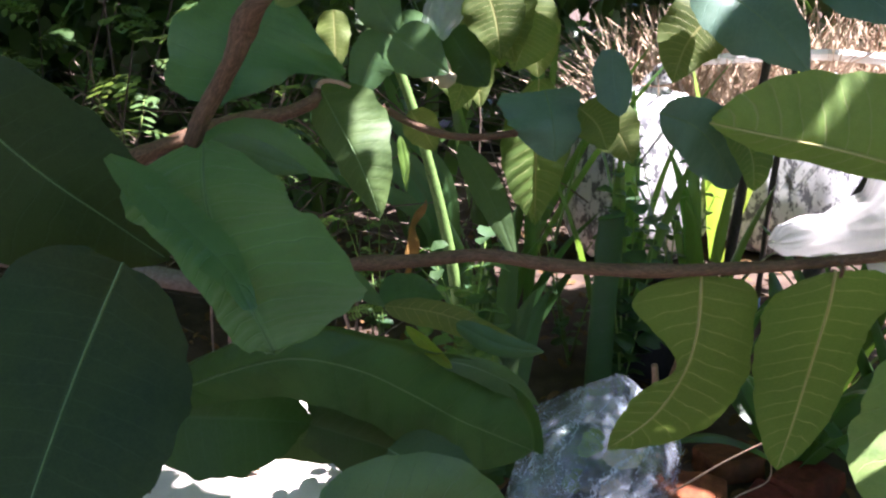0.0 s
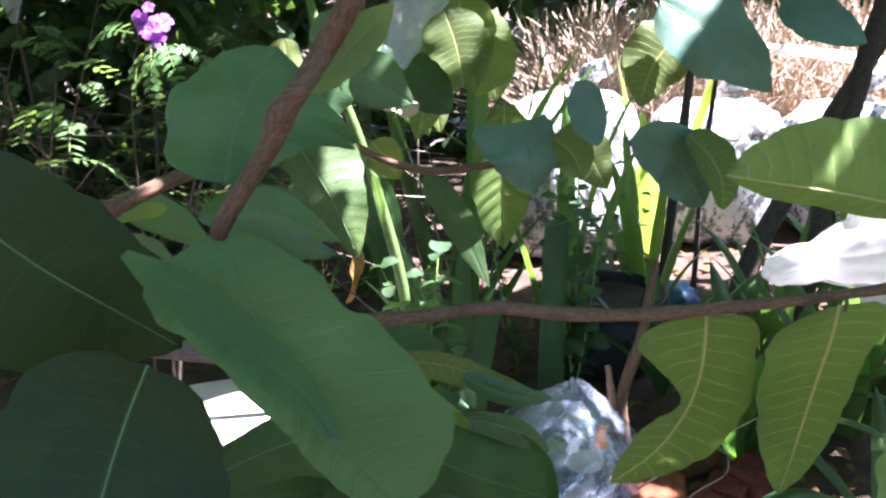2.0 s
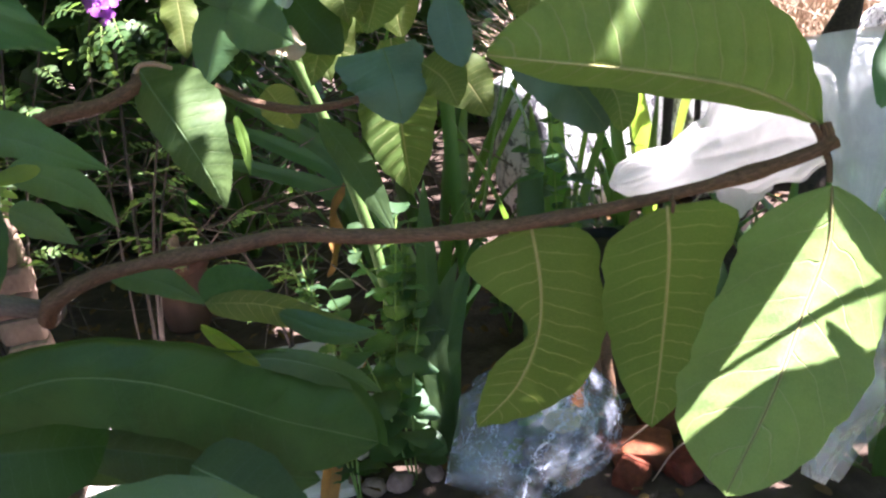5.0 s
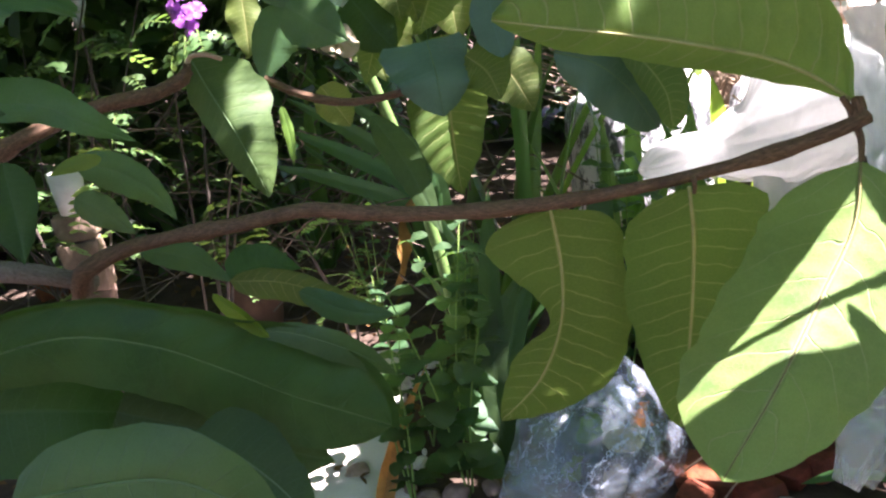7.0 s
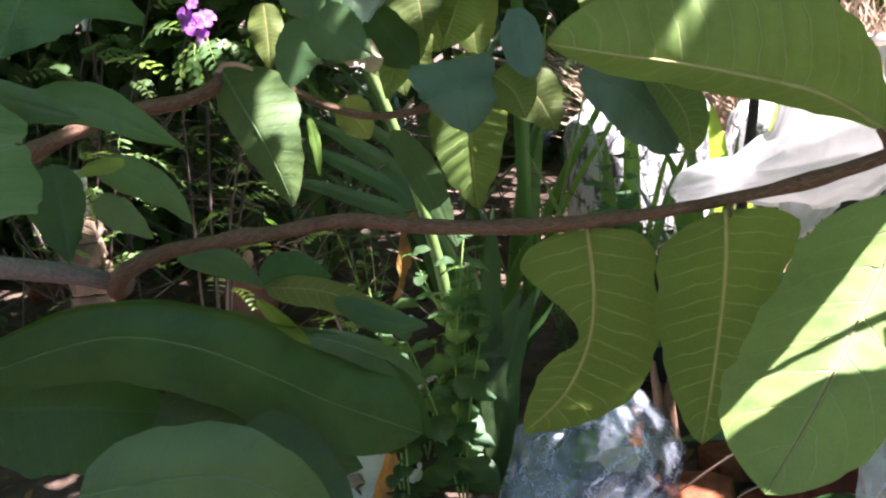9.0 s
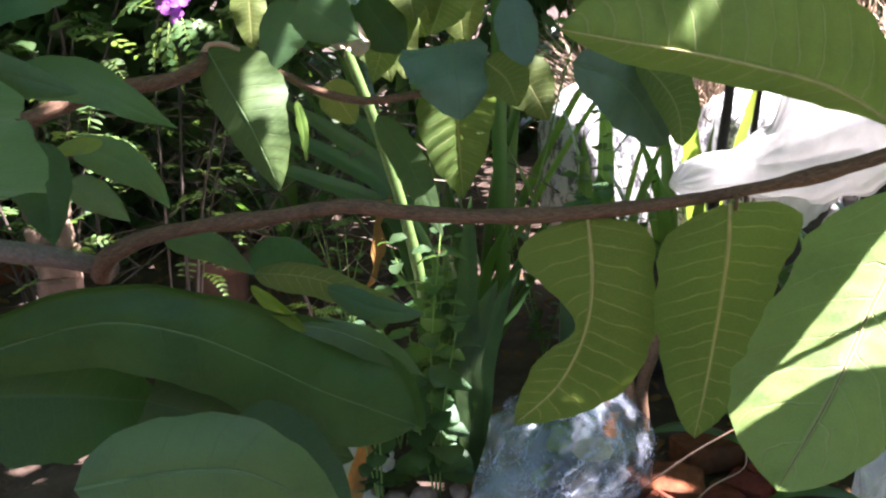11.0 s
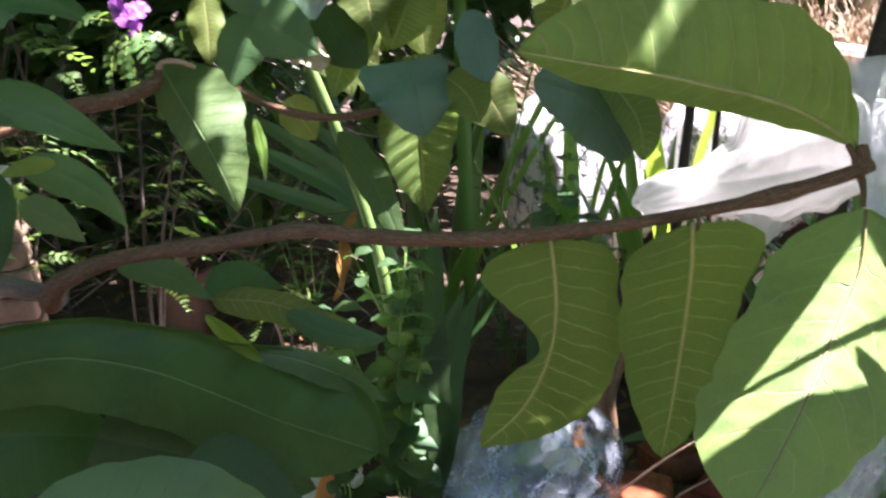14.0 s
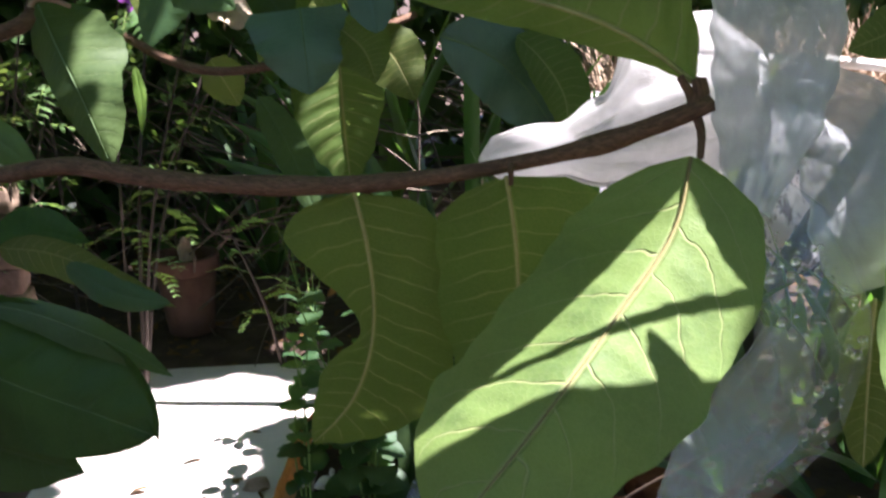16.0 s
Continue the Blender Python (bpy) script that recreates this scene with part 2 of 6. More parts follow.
def mineral_material(name, low, high, scale, rough=0.9, relief=0.5, depth=0.004, stain_shade=(0.05, 0.04, 0.03), stained=0.4):
    n = Nodes(name)
    a = n.noise(n.here(), scale, 6.0, 0.65)
    b = n.noise(n.here(), scale * 9.0, 4.0, 0.6)
    c = n.noise(n.here(), scale * 0.35, 3.0)
    col = n.mix(n.step(a, 0.3, 0.72), rgb(*low), rgb(*high))
    col = n.mix(n.math("MULTIPLY", b, 0.5), col, rgb(*[0.5 * (p + q) for p, q in zip(low, high)]))
    col = n.mix(n.step(c, 0.5, 0.72, 0.0, stained), col, rgb(*stain_shade))
    col = n.varied(col, 0.85, 1.12)
    bump = n.bump(n.math("ADD", a, n.math("MULTIPLY", b, 0.5)), relief, depth)
    return n.done(n.add("BsdfPrincipled", {"Base Color": col, "Roughness": rough, "Specular IOR Level": 0.2, "Normal": bump}))


SOIL = mineral_material("soil", (0.035, 0.024, 0.017), (0.10, 0.072, 0.050), 9.0, 0.95, 0.9, 0.012)
CONCRETE = mineral_material("concrete", (0.45, 0.40, 0.36), (0.66, 0.60, 0.55), 7.0, 0.9, 0.5, 0.003, (0.20, 0.17, 0.14), 0.35)
# Brick: dark base and heavy stain carry dirt and also the shadow over it.
BRICK = mineral_material("brick_clay", (0.07, 0.020, 0.012), (0.24, 0.062, 0.030), 22.0, 0.9, 0.9, 0.006, (0.05, 0.025, 0.018), 0.9)
BRICK_OLD = mineral_material("brick_old", (0.13, 0.085, 0.06), (0.30, 0.21, 0.155), 24.0, 0.9, 0.9, 0.005, (0.07, 0.045, 0.035), 0.7)
# Old terracotta, its base colour darkened to stand for deep shade.
CLAY_SHADED = mineral_material("pot_clay_shaded", (0.085, 0.042, 0.030), (0.14, 0.072, 0.050), 16.0, 0.85, 0.4, 0.002, (0.12, 0.07, 0.05), 0.5)
STONE = mineral_material("rubble", (0.16, 0.10, 0.08), (0.40, 0.27, 0.22), 18.0, 0.9, 0.8, 0.004)
STRAW = mineral_material("straw", (0.20, 0.13, 0.08), (0.52, 0.39, 0.28), 30.0, 0.75, 0.3, 0.001, (0.16, 0.09, 0.04), 0.5)
DEADWOOD = mineral_material("dead_stalks", (0.06, 0.045, 0.034), (0.18, 0.14, 0.105), 24.0, 0.85, 0.3, 0.001, (0.03, 0.02, 0.015), 0.6)
PIPE = mineral_material("pipe_white", (0.42, 0.40, 0.37), (0.68, 0.66, 0.62), 8.0, 0.45, 0.2, 0.001, (0.35, 0.29, 0.22), 0.4)
RUBBER = mineral_material("black_plastic", (0.012, 0.012, 0.014), (0.03, 0.03, 0.034), 20.0, 0.5, 0.3, 0.002, (0.07, 0.055, 0.04), 0.5)
SCRAPS = mineral_material("scraps", (0.012, 0.013, 0.015), (0.13, 0.14, 0.17), 14.0, 0.6, 0.6, 0.006, (0.02, 0.03, 0.02), 0.6)
BLUE = mineral_material("blue_plastic", (0.05, 0.12, 0.26), (0.09, 0.19, 0.36), 12.0, 0.45, 0.3, 0.002, (0.10, 0.09, 0.08), 0.4)

ns = Nodes("sack_weave")
weave = ns.math("MULTIPLY", ns.add("TexWave", {"Vector": ns.here(), "Scale": 70.0}, wave_type="BANDS", bands_direction="X"), ns.add("TexWave", {"Vector": ns.here(), "Scale": 70.0}, wave_type="BANDS", bands_direction="Z"))
grime = ns.noise(ns.stretch(ns.here(), (1.0, 1.0, 0.55)), 26.0, 6.0, 0.72)
smear = ns.noise(ns.here(), 6.0, 3.0)
cs = ns.mix(ns.step(smear, 0.4, 0.75, 0.0, 0.5), rgb(0.74, 0.73, 0.74), rgb(0.50, 0.48, 0.48))
cs = ns.mix(ns.step(grime, 0.48, 0.56, 0.0, 0.9), cs, rgb(0.055, 0.055, 0.065))
SACK = ns.done(ns.add("BsdfPrincipled", {"Base Color": cs, "Roughness": 0.6, "Normal": ns.bump(ns.math("ADD", weave, smear), 0.4, 0.004)}))

# ---- building blocks ----


def part(name, mesh, material, parent, label=""):
    """Links a mesh as one object under a thing or a part."""
    if isinstance(mesh, bmesh.types.BMesh):
        data = bpy.data.meshes.new(name)
        mesh.to_mesh(data)
        mesh.free()
        mesh = data
    if not mesh.materials:
        mesh.materials.append(material)
    ob = new(name, mesh)
    ob.parent = parent
    return tagged(ob, label)


def sheet(name, grid, uv=None, smooth=True):
    """A mesh from a grid of points, rows by columns by 3."""
    rows, cols = grid.shape[:2]
    k = np.arange(rows * cols).reshape(rows, cols)
    faces = np.stack([k[:-1, :-1], k[1:, :-1], k[1:, 1:], k[:-1, 1:]], -1).reshape(-1, 4)
    me = bpy.data.meshes.new(name)
    me.from_pydata(grid.reshape(-1, 3).tolist(), [], faces.tolist())
    if uv is not None:
        lay = me.uv_layers.new(name="UVMap")
        lay.data.foreach_set("uv", uv.reshape(-1, 2)[faces.ravel()].ravel().astype(np.float32))
    me.polygons.foreach_set("use_smooth", [smooth] * len(faces))
    me.update()
    return me


def flow(points, count):
    """A smooth line of count points through the given ones."""
    p = np.array(points, float)
    s = np.r_[0, np.cumsum(np.linalg.norm(np.diff(p[:, :3], axis=0), axis=1) + 1e-6)]
    s /= s[-1]
    slope = np.gradient(p, s, axis=0)
    t = np.linspace(0, 1, count)
    i = np.clip(np.searchsorted(s, t, "right") - 1, 0, len(s) - 2)
    h = (s[i + 1] - s[i])[:, None]
    x = ((t - s[i]) / h[:, 0])[:, None]
    return (2 * x**3 - 3 * x**2 + 1) * p[i] + (x**3 - 2 * x**2 + x) * h * slope[i] + (3 * x**2 - 2 * x**3) * p[i + 1] + (x**3 - x**2) * h * slope[i + 1]


def unit(v):
    return v / (np.linalg.norm(v, axis=-1, keepdims=True) + 1e-12)


def tube(name, points, count=24, sides=10, rough=0.0, knots=0, seed=0, ends=True):
    """A round stem through points of x, y, z, radius, with uneven girth and swollen knots."""
    rng = np.random.default_rng(seed)
    line = flow(points, count)
    p, r = line[:, :3], np.maximum(line[:, 3], 1e-4)
    u = np.linspace(0, 1, count)
    for at in rng.uniform(0.05, 0.95, knots):
        r = r * (1 + rng.uniform(0.07, 0.16) * np.exp(-(((u - at) * count / 2.2) ** 2)))
    t = unit(np.gradient(p, axis=0))
    side = unit(np.cross(t, np.array([0.31, 0.2, 0.93]) if abs(t[0, 2]) < 0.8 else np.array([1.0, 0.1, 0.2])))
    up = np.cross(side, t)
    ang = np.linspace(0, 2 * np.pi, sides + 1)
    wob = 1 + rough * rng.normal(size=(count, sides + 1)) if rough else np.ones((count, sides + 1))
    wob[:, -1] = wob[:, 0]
    ring = (np.cos(ang)[None, :, None] * side[:, None] + np.sin(ang)[None, :, None] * up[:, None]) * (r[:, None] * wob)[:, :, None]
    grid = p[:, None] + ring
    if ends:
        grid = np.concatenate([np.repeat(p[:1, None] - t[:1, None] * r[0] * 0.3, sides + 1, 1), grid, np.repeat(p[-1:, None] + t[-1:, None] * r[-1] * 0.3, sides + 1, 1)])
    length = np.r_[0, np.cumsum(np.linalg.norm(np.diff(p, axis=0), axis=1))]
    length = np.r_[0, length, length[-1]] if ends else length
    uv = np.stack(np.broadcast_arrays(length[:, None] * 10, ang[None] / 6.283), -1)
    return sheet(name, grid, uv)


def blade(name, mid, side, wa, wb, ka=None, kb=None, fa=0, fb=0, camber=0.08, wave=0.04, quilt=0.035, twist=0, seed=0, n=30, m=8, shape=(0.55, 0.6), veins=13.0, horn=0.0, lip=0.0):
    """A leaf blade along a midrib: half-widths wa and wb on its two sides, folded by fa and fb degrees, arched, wavy and quilted between its veins."""
    rng = np.random.default_rng(seed)
    p = flow(mid, n)
    u = np.linspace(0, 1, n)
    t = unit(np.gradient(p, axis=0))
    s = np.array(side, float)[None]
    s = unit(s - t * (t * s).sum(1, keepdims=True))
    nor = np.cross(s, t)
    tw = np.radians(twist) * (u - 0.5)
    s, nor = s * np.cos(tw)[:, None] + nor * np.sin(tw)[:, None], nor * np.cos(tw)[:, None] - s * np.sin(tw)[:, None]
    plain = (np.maximum(u, 0) ** shape[0] * np.maximum(1 - u, 0) ** shape[1])
    plain /= plain.max()

    def profile(knots):
        if not knots:
            return plain
        x, y = np.array(knots, float).T
        w = np.interp(u, x, y)
        soft = np.convolve(np.pad(w, 2, "edge"), [0.1, 0.2, 0.4, 0.2, 0.1], "valid")
        return np.where((u > 0.02) & (u < 0.98), soft, w)

    grid, uvs = [], []
    ph = rng.uniform(0, 6.28, 4)
    for sign, w, k, fold in ((-1, wb, kb, fb), (1, wa, ka, fa)):
        wid = w * profile(k) * (1 + 0.025 * np.sin(u * 23 + ph[0]) + 0.02 * np.sin(u * 47 + ph[1]))
        c = np.linspace(0, 1, m + 1)
        c = c[::-1] if sign < 0 else c[1:]
        x = wid[:, None] * c[None]
        a = np.radians(fold)
        rise = x * np.sin(a) - camber * x * c[None] + wave * x * c[None] * np.sin(u * 2 * np.pi * 2.3 + ph[2] + sign)[:, None]
        beat = veins * (u[:, None] - 0.08 * (0.4 * c + 0.6 * c * c)[None]) + (0.4 if sign > 0 else 0)
        rise = rise + quilt * w * np.abs(np.sin(np.pi * (beat + 0.5)))* np.minimum(c * 4, 1)[None]
        if sign < 0:
            rise = rise + lip * w * np.clip((c - 0.8) / 0.2, 0, 1)[None] ** 2
        back = horn * w * (c * c)[None] * ((1 - u) ** 3)[:, None]
        grid.append(p[:, None] + s[:, None] * (sign * x * np.cos(a))[:, :, None] + nor[:, None] * rise[:, :, None] - t[:, None] * back[:, :, None])
        uvs.append(np.stack(np.broadcast_arrays(u[:, None], 0.5 + 0.5 * sign * c[None]), -1))
    return sheet(name, np.concatenate(grid, 1), np.concatenate(uvs, 1))


LEAF_SEED = [0]


def leaf(plant, kind, mid, side, wa, wb, rib=0, **shape):
    """A leaf of the shrub; with rib, its raised midrib is a part of it."""
    LEAF_SEED[0] += 1
    rng = np.random.default_rng(900 + LEAF_SEED[0])
    if rib != 1 and "fa" not in shape:
        shape = {"fa": rng.uniform(-6, 14), "fb": rng.uniform(-6, 14), "camber": rng.uniform(0.03, 0.2), "wave": rng.uniform(0.05, 0.16), "twist": rng.uniform(-16, 16), "shape": (rng.uniform(0.42, 0.6), rng.uniform(0.75, 1.1)), **shape}
    me = blade("leaf", mid, side, wa, wb, seed=LEAF_SEED[0], **shape)
    ob = part("leaf", me, LEAF[kind], plant)
    if rib:
        p = np.array(mid, float)
        t = unit(np.gradient(p, axis=0))
        s = np.array(side, float)[None]
        nor = np.cross(unit(s - t * (t * s).sum(1, keepdims=True)), t)
        r = np.linspace(1, 0.3, len(p)) * {1: 0.0012 if kind in ("under", "broad") else 0.0009, 2: 0.0007, 3: 0.0008}[rib]
        line = np.c_[p + nor * 0.0002, r]
        part("midrib", tube("midrib", line, 30, 6), RIB_BROWN if kind == "pale" else RIB if kind in ("under", "broad", "lime") else RIB_GREEN, ob)
    return ob


def bough(plant, name, points, knots=0, old=False, pale=False):
    LEAF_SEED[0] += 1
    count = max(12, 6 * len(points))
    me = tube(name, points, count, 12, 0.03, knots, LEAF_SEED[0])
    return part(name, me, TWIG_PALE if pale else BARK_OLD if old else BARK, plant)


def thing(name, place, label, category, group="", kind=""):
    ob = new(name)
    ob.location = place
    return tagged(ob, label, category, group, kind)

# ---- the ground ----


def hills(x, y, size, height, seed=0.0):
    return np.array([noise.noise(Vector((a / size + seed, b / size, seed))) for a, b in zip(np.ravel(x), np.ravel(y))]).reshape(np.shape(x)) * height


def ground_sheet():
    near = np.linspace(-3.2, 4.2, 112)
    xs = np.r_[-400, -120, -40, -15, -7, -4.4, near, 5.6, 8, 16, 40, 120, 400]
    ys = np.r_[-400, -120, -40, -12, -5, -2, -0.6, np.linspace(0.2, 5.6, 84), 7, 10, 18, 40, 120, 400]
    y, x = np.meshgrid(ys, xs, indexing="ij")
    z = hills(x, y, 0.5, 0.022) + hills(x, y, 0.09, 0.010, 5.0) - 0.012
    z = np.where((np.abs(x) > 6) | (np.abs(y) > 7), -0.01, z)
    ob = new("ground", sheet("ground", np.stack([x, y, z], -1)))
    ob.data.materials.append(SOIL)
    return tagged(ob, "dark garden soil under the plants", "ground", kind="structure")


ground_sheet()


def lump(name, size, detail=2, rough=0.2, seed=0, smooth=True):
    """A rounded uneven solid of about that size."""
    bm = bmesh.new()
    bmesh.ops.create_icosphere(bm, subdivisions=detail, radius=0.5)
    for v in bm.verts:
        k = 1 + rough * noise.fractal(v.co * 2.6 + Vector((seed * 3.7, seed, 0)), 0.9, 2.1, 3)
        v.co = Vector((v.co.x * size[0], v.co.y * size[1], v.co.z * size[2])) * k
    for f in bm.faces:
        f.smooth = smooth
    me = bpy.data.meshes.new(name)
    bm.to_mesh(me)
    bm.free()
    return me


def worn_block(name, size, bevel, seed, cuts=3):
    """A block with worn, rounded edges and slightly uneven faces."""
    bm = bmesh.new()
    bmesh.ops.create_cube(bm, size=1.0)
    for v in bm.verts:
        v.co = Vector((v.co.x * size[0], v.co.y * size[1], v.co.z * size[2]))
    bmesh.ops.bevel(bm, geom=bm.edges[:], offset=bevel, segments=2, affect="EDGES", profile=0.6)
    bmesh.ops.subdivide_edges(bm, edges=bm.edges[:], cuts=cuts, use_grid_fill=True)
    for v in bm.verts:
        v.co += v.co.normalized() * noise.fractal(v.co * 22 + Vector((seed, 0, seed)), 1.0, 2.0, 3) * bevel * 0.5
    for f in bm.faces:
        f.smooth = True
    me = bpy.data.meshes.new(name)
    bm.to_mesh(me)
    bm.free()
    return me


def solid(name, mesh, material, m, label, category, group="", kind=""):
    if not mesh.materials:
        mesh.materials.append(material)
    ob = new(name, mesh)
    ob.matrix_world = m
    return tagged(ob, label, category, group, kind)


# A pale paving slab lies in the sun beside the bed.
solid("paving_slab", worn_block("paving_slab", (0.58, 0.70, 0.05), 0.022, 3, 9), CONCRETE, pose(-0.425, 1.81, -0.008, 1.0, -0.6, 8), "sunlit pale concrete paving slab lying in the soil", "slab")

# ---- the guava shrub ----
shrub = thing("guava_shrub", (-0.62, 0.82, 0.0), "leafy guava shrub with brown boughs and broad veined leaves", "shrub")
shrub.matrix_world = Matrix.Identity(4)
bough(shrub, "trunk", [(-0.66, 0.86, -0.03, 0.034), (-0.64, 0.85, 0.3, 0.028), (-0.60, 0.83, 0.62, 0.026), (-0.62, 0.84, 1.0, 0.022), (-0.58, 0.80, 1.4, 0.018), (-0.45, 0.75, 1.75, 0.012)], knots=5, old=True)
bough(shrub, "branch", [(-0.62, 0.84, 0.72, 0.016), (-0.50, 0.79, 0.80, 0.013), (-0.352, 0.692, 0.834, 0.0108)], old=True)
bough(shrub, "branch", [(-0.62, 0.84, 0.74, 0.014), (-0.50, 0.81, 0.80, 0.011), (-0.372, 0.761, 0.866, 0.009)])
bough(shrub, "branch", [(-0.60, 0.82, 1.25, 0.013), (-0.40, 0.65, 1.42, 0.011), (-0.16, 0.46, 1.36, 0.009), (-0.07, 0.40, 1.22, 0.007), (-0.037, 0.393, 1.097, 0.0056)], knots=4)
# The bough across the view, its twigs and stems.
bough(shrub, "branch", [(0.349, 0.5, 0.919, 0.0037), (0.341, 0.502, 0.915, 0.0040), (0.316, 0.518, 0.902, 0.0037), (0.262, 0.543, 0.884, 0.0037), (0.199, 0.562, 0.872, 0.0043), (0.131, 0.563, 0.871, 0.0044), (0.075, 0.567, 0.875, 0.0049), (0.047, 0.57, 0.879, 0.0048), (-0.017, 0.584, 0.87, 0.0049), (-0.062, 0.596, 0.863, 0.0047), (-0.107, 0.601, 0.854, 0.0058), (-0.129, 0.595, 0.845, 0.0068), (-0.143, 0.608, 0.827, 0.0077)], knots=9)
bough(shrub, "stub", [(0.343, 0.502, 0.915, 0.0041), (0.345, 0.503, 0.922, 0.0036), (0.344, 0.504, 0.928, 0.003)])
bough(shrub, "branch", [(-0.138, 0.62, 0.826, 0.0062), (-0.164, 0.607, 0.84, 0.0072), (-0.211, 0.622, 0.842, 0.0083), (-0.352, 0.692, 0.834, 0.0108)], old=True)
bough(shrub, "branch", [(-0.372, 0.761, 0.866, 0.009), (-0.308, 0.776, 0.894, 0.008), (-0.256, 0.79, 0.916, 0.0074), (-0.204, 0.827, 0.93, 0.0069), (-0.143, 0.842, 0.939, 0.0065), (-0.126, 0.848, 0.949, 0.0059), (-0.125, 0.85, 0.957, 0.0043)], knots=4)
bough(shrub, "twig", [(-0.125, 0.849, 0.956, 0.0027), (-0.121, 0.852, 0.963, 0.0024), (-0.109, 0.854, 0.964, 0.0024), (-0.092, 0.854, 0.958, 0.0019)], pale=True)
bough(shrub, "twig", [(-0.065, 0.891, 0.932, 0.004), (-0.039, 0.889, 0.917, 0.0042), (0.006, 0.881, 0.903, 0.0039), (0.072, 0.87, 0.907, 0.0038), (0.114, 0.868, 0.916, 0.0035), (0.146, 0.884, 0.93, 0.0033), (0.191, 0.913, 0.947, 0.0031)], knots=3)
bough(shrub, "stem", [(-0.037, 0.393, 1.097, 0.0049), (-0.052, 0.403, 1.075, 0.0049), (-0.064, 0.39, 1.059, 0.0049), (-0.072, 0.397, 1.049, 0.0056), (-0.077, 0.398, 1.038, 0.0045), (-0.089, 0.406, 1.021, 0.0044), (-0.1, 0.411, 1.006, 0.0045), (-0.108, 0.416, 0.993, 0.0043)], knots=4)
bough(shrub, "petiole", [(0.343, 0.502, 0.915, 0.0022), (0.346, 0.502, 0.907, 0.0018), (0.346, 0.5, 0.896, 0.0015)])
bough(shrub, "petiole", [(0.342, 0.502, 0.915, 0.0021), (0.341, 0.503, 0.921, 0.0019), (0.336, 0.502, 0.929, 0.0016)])
bough(shrub, "petiole", [(0.194, 0.561, 0.872, 0.0017), (0.195, 0.575, 0.865, 0.0015), (0.195, 0.583, 0.855, 0.0012)])
bough(shrub, "petiole", [(0.269, 0.534, 0.887, 0.0015), (0.269, 0.53, 0.885, 0.0014), (0.269, 0.531, 0.878, 0.0011)])
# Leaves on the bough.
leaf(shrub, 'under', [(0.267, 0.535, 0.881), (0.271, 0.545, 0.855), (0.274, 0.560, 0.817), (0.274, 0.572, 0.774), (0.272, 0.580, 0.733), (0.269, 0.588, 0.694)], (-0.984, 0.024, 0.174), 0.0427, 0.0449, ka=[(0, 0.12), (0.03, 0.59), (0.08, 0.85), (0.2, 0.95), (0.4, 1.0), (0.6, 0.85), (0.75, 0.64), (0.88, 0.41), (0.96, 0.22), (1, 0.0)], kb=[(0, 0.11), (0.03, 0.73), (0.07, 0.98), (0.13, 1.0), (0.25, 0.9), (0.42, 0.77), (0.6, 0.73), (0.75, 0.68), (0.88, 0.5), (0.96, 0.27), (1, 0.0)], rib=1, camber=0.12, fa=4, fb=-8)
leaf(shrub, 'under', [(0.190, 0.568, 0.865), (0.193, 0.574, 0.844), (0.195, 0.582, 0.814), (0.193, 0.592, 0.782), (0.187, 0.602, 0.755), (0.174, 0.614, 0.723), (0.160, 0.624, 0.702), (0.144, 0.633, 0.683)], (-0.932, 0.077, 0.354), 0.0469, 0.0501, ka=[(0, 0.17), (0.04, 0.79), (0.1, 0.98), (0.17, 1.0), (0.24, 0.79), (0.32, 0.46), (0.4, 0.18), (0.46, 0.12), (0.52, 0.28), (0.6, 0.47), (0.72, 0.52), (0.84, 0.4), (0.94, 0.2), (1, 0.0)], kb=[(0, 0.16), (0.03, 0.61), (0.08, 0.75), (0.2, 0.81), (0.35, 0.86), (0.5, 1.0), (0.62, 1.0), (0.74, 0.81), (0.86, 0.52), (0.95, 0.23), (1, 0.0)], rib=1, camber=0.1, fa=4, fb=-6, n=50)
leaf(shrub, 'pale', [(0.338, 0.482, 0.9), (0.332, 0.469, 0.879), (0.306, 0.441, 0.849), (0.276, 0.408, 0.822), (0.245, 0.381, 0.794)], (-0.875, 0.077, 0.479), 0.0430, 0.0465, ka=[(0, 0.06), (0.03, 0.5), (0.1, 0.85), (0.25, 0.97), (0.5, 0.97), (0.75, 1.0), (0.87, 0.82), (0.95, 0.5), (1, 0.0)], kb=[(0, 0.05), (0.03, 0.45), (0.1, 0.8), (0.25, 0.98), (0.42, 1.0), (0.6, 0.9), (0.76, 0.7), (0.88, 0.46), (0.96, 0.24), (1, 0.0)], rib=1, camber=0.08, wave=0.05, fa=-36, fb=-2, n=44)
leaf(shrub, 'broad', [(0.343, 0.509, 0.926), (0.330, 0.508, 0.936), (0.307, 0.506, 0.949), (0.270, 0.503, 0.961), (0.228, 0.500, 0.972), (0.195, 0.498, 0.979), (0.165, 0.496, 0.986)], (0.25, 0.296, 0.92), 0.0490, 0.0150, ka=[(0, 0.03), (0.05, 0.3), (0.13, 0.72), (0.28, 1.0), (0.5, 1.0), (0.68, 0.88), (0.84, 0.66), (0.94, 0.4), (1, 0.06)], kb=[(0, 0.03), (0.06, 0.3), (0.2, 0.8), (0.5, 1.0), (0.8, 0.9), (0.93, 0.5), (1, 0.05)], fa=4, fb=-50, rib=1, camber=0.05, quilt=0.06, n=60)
leaf(shrub, 'pale', [(0.471, 0.527, 0.887), (0.452, 0.49, 0.837), (0.443, 0.443, 0.762)], (-0.999, 0.023, 0.028), 0.0292, 0.0292, rib=1)
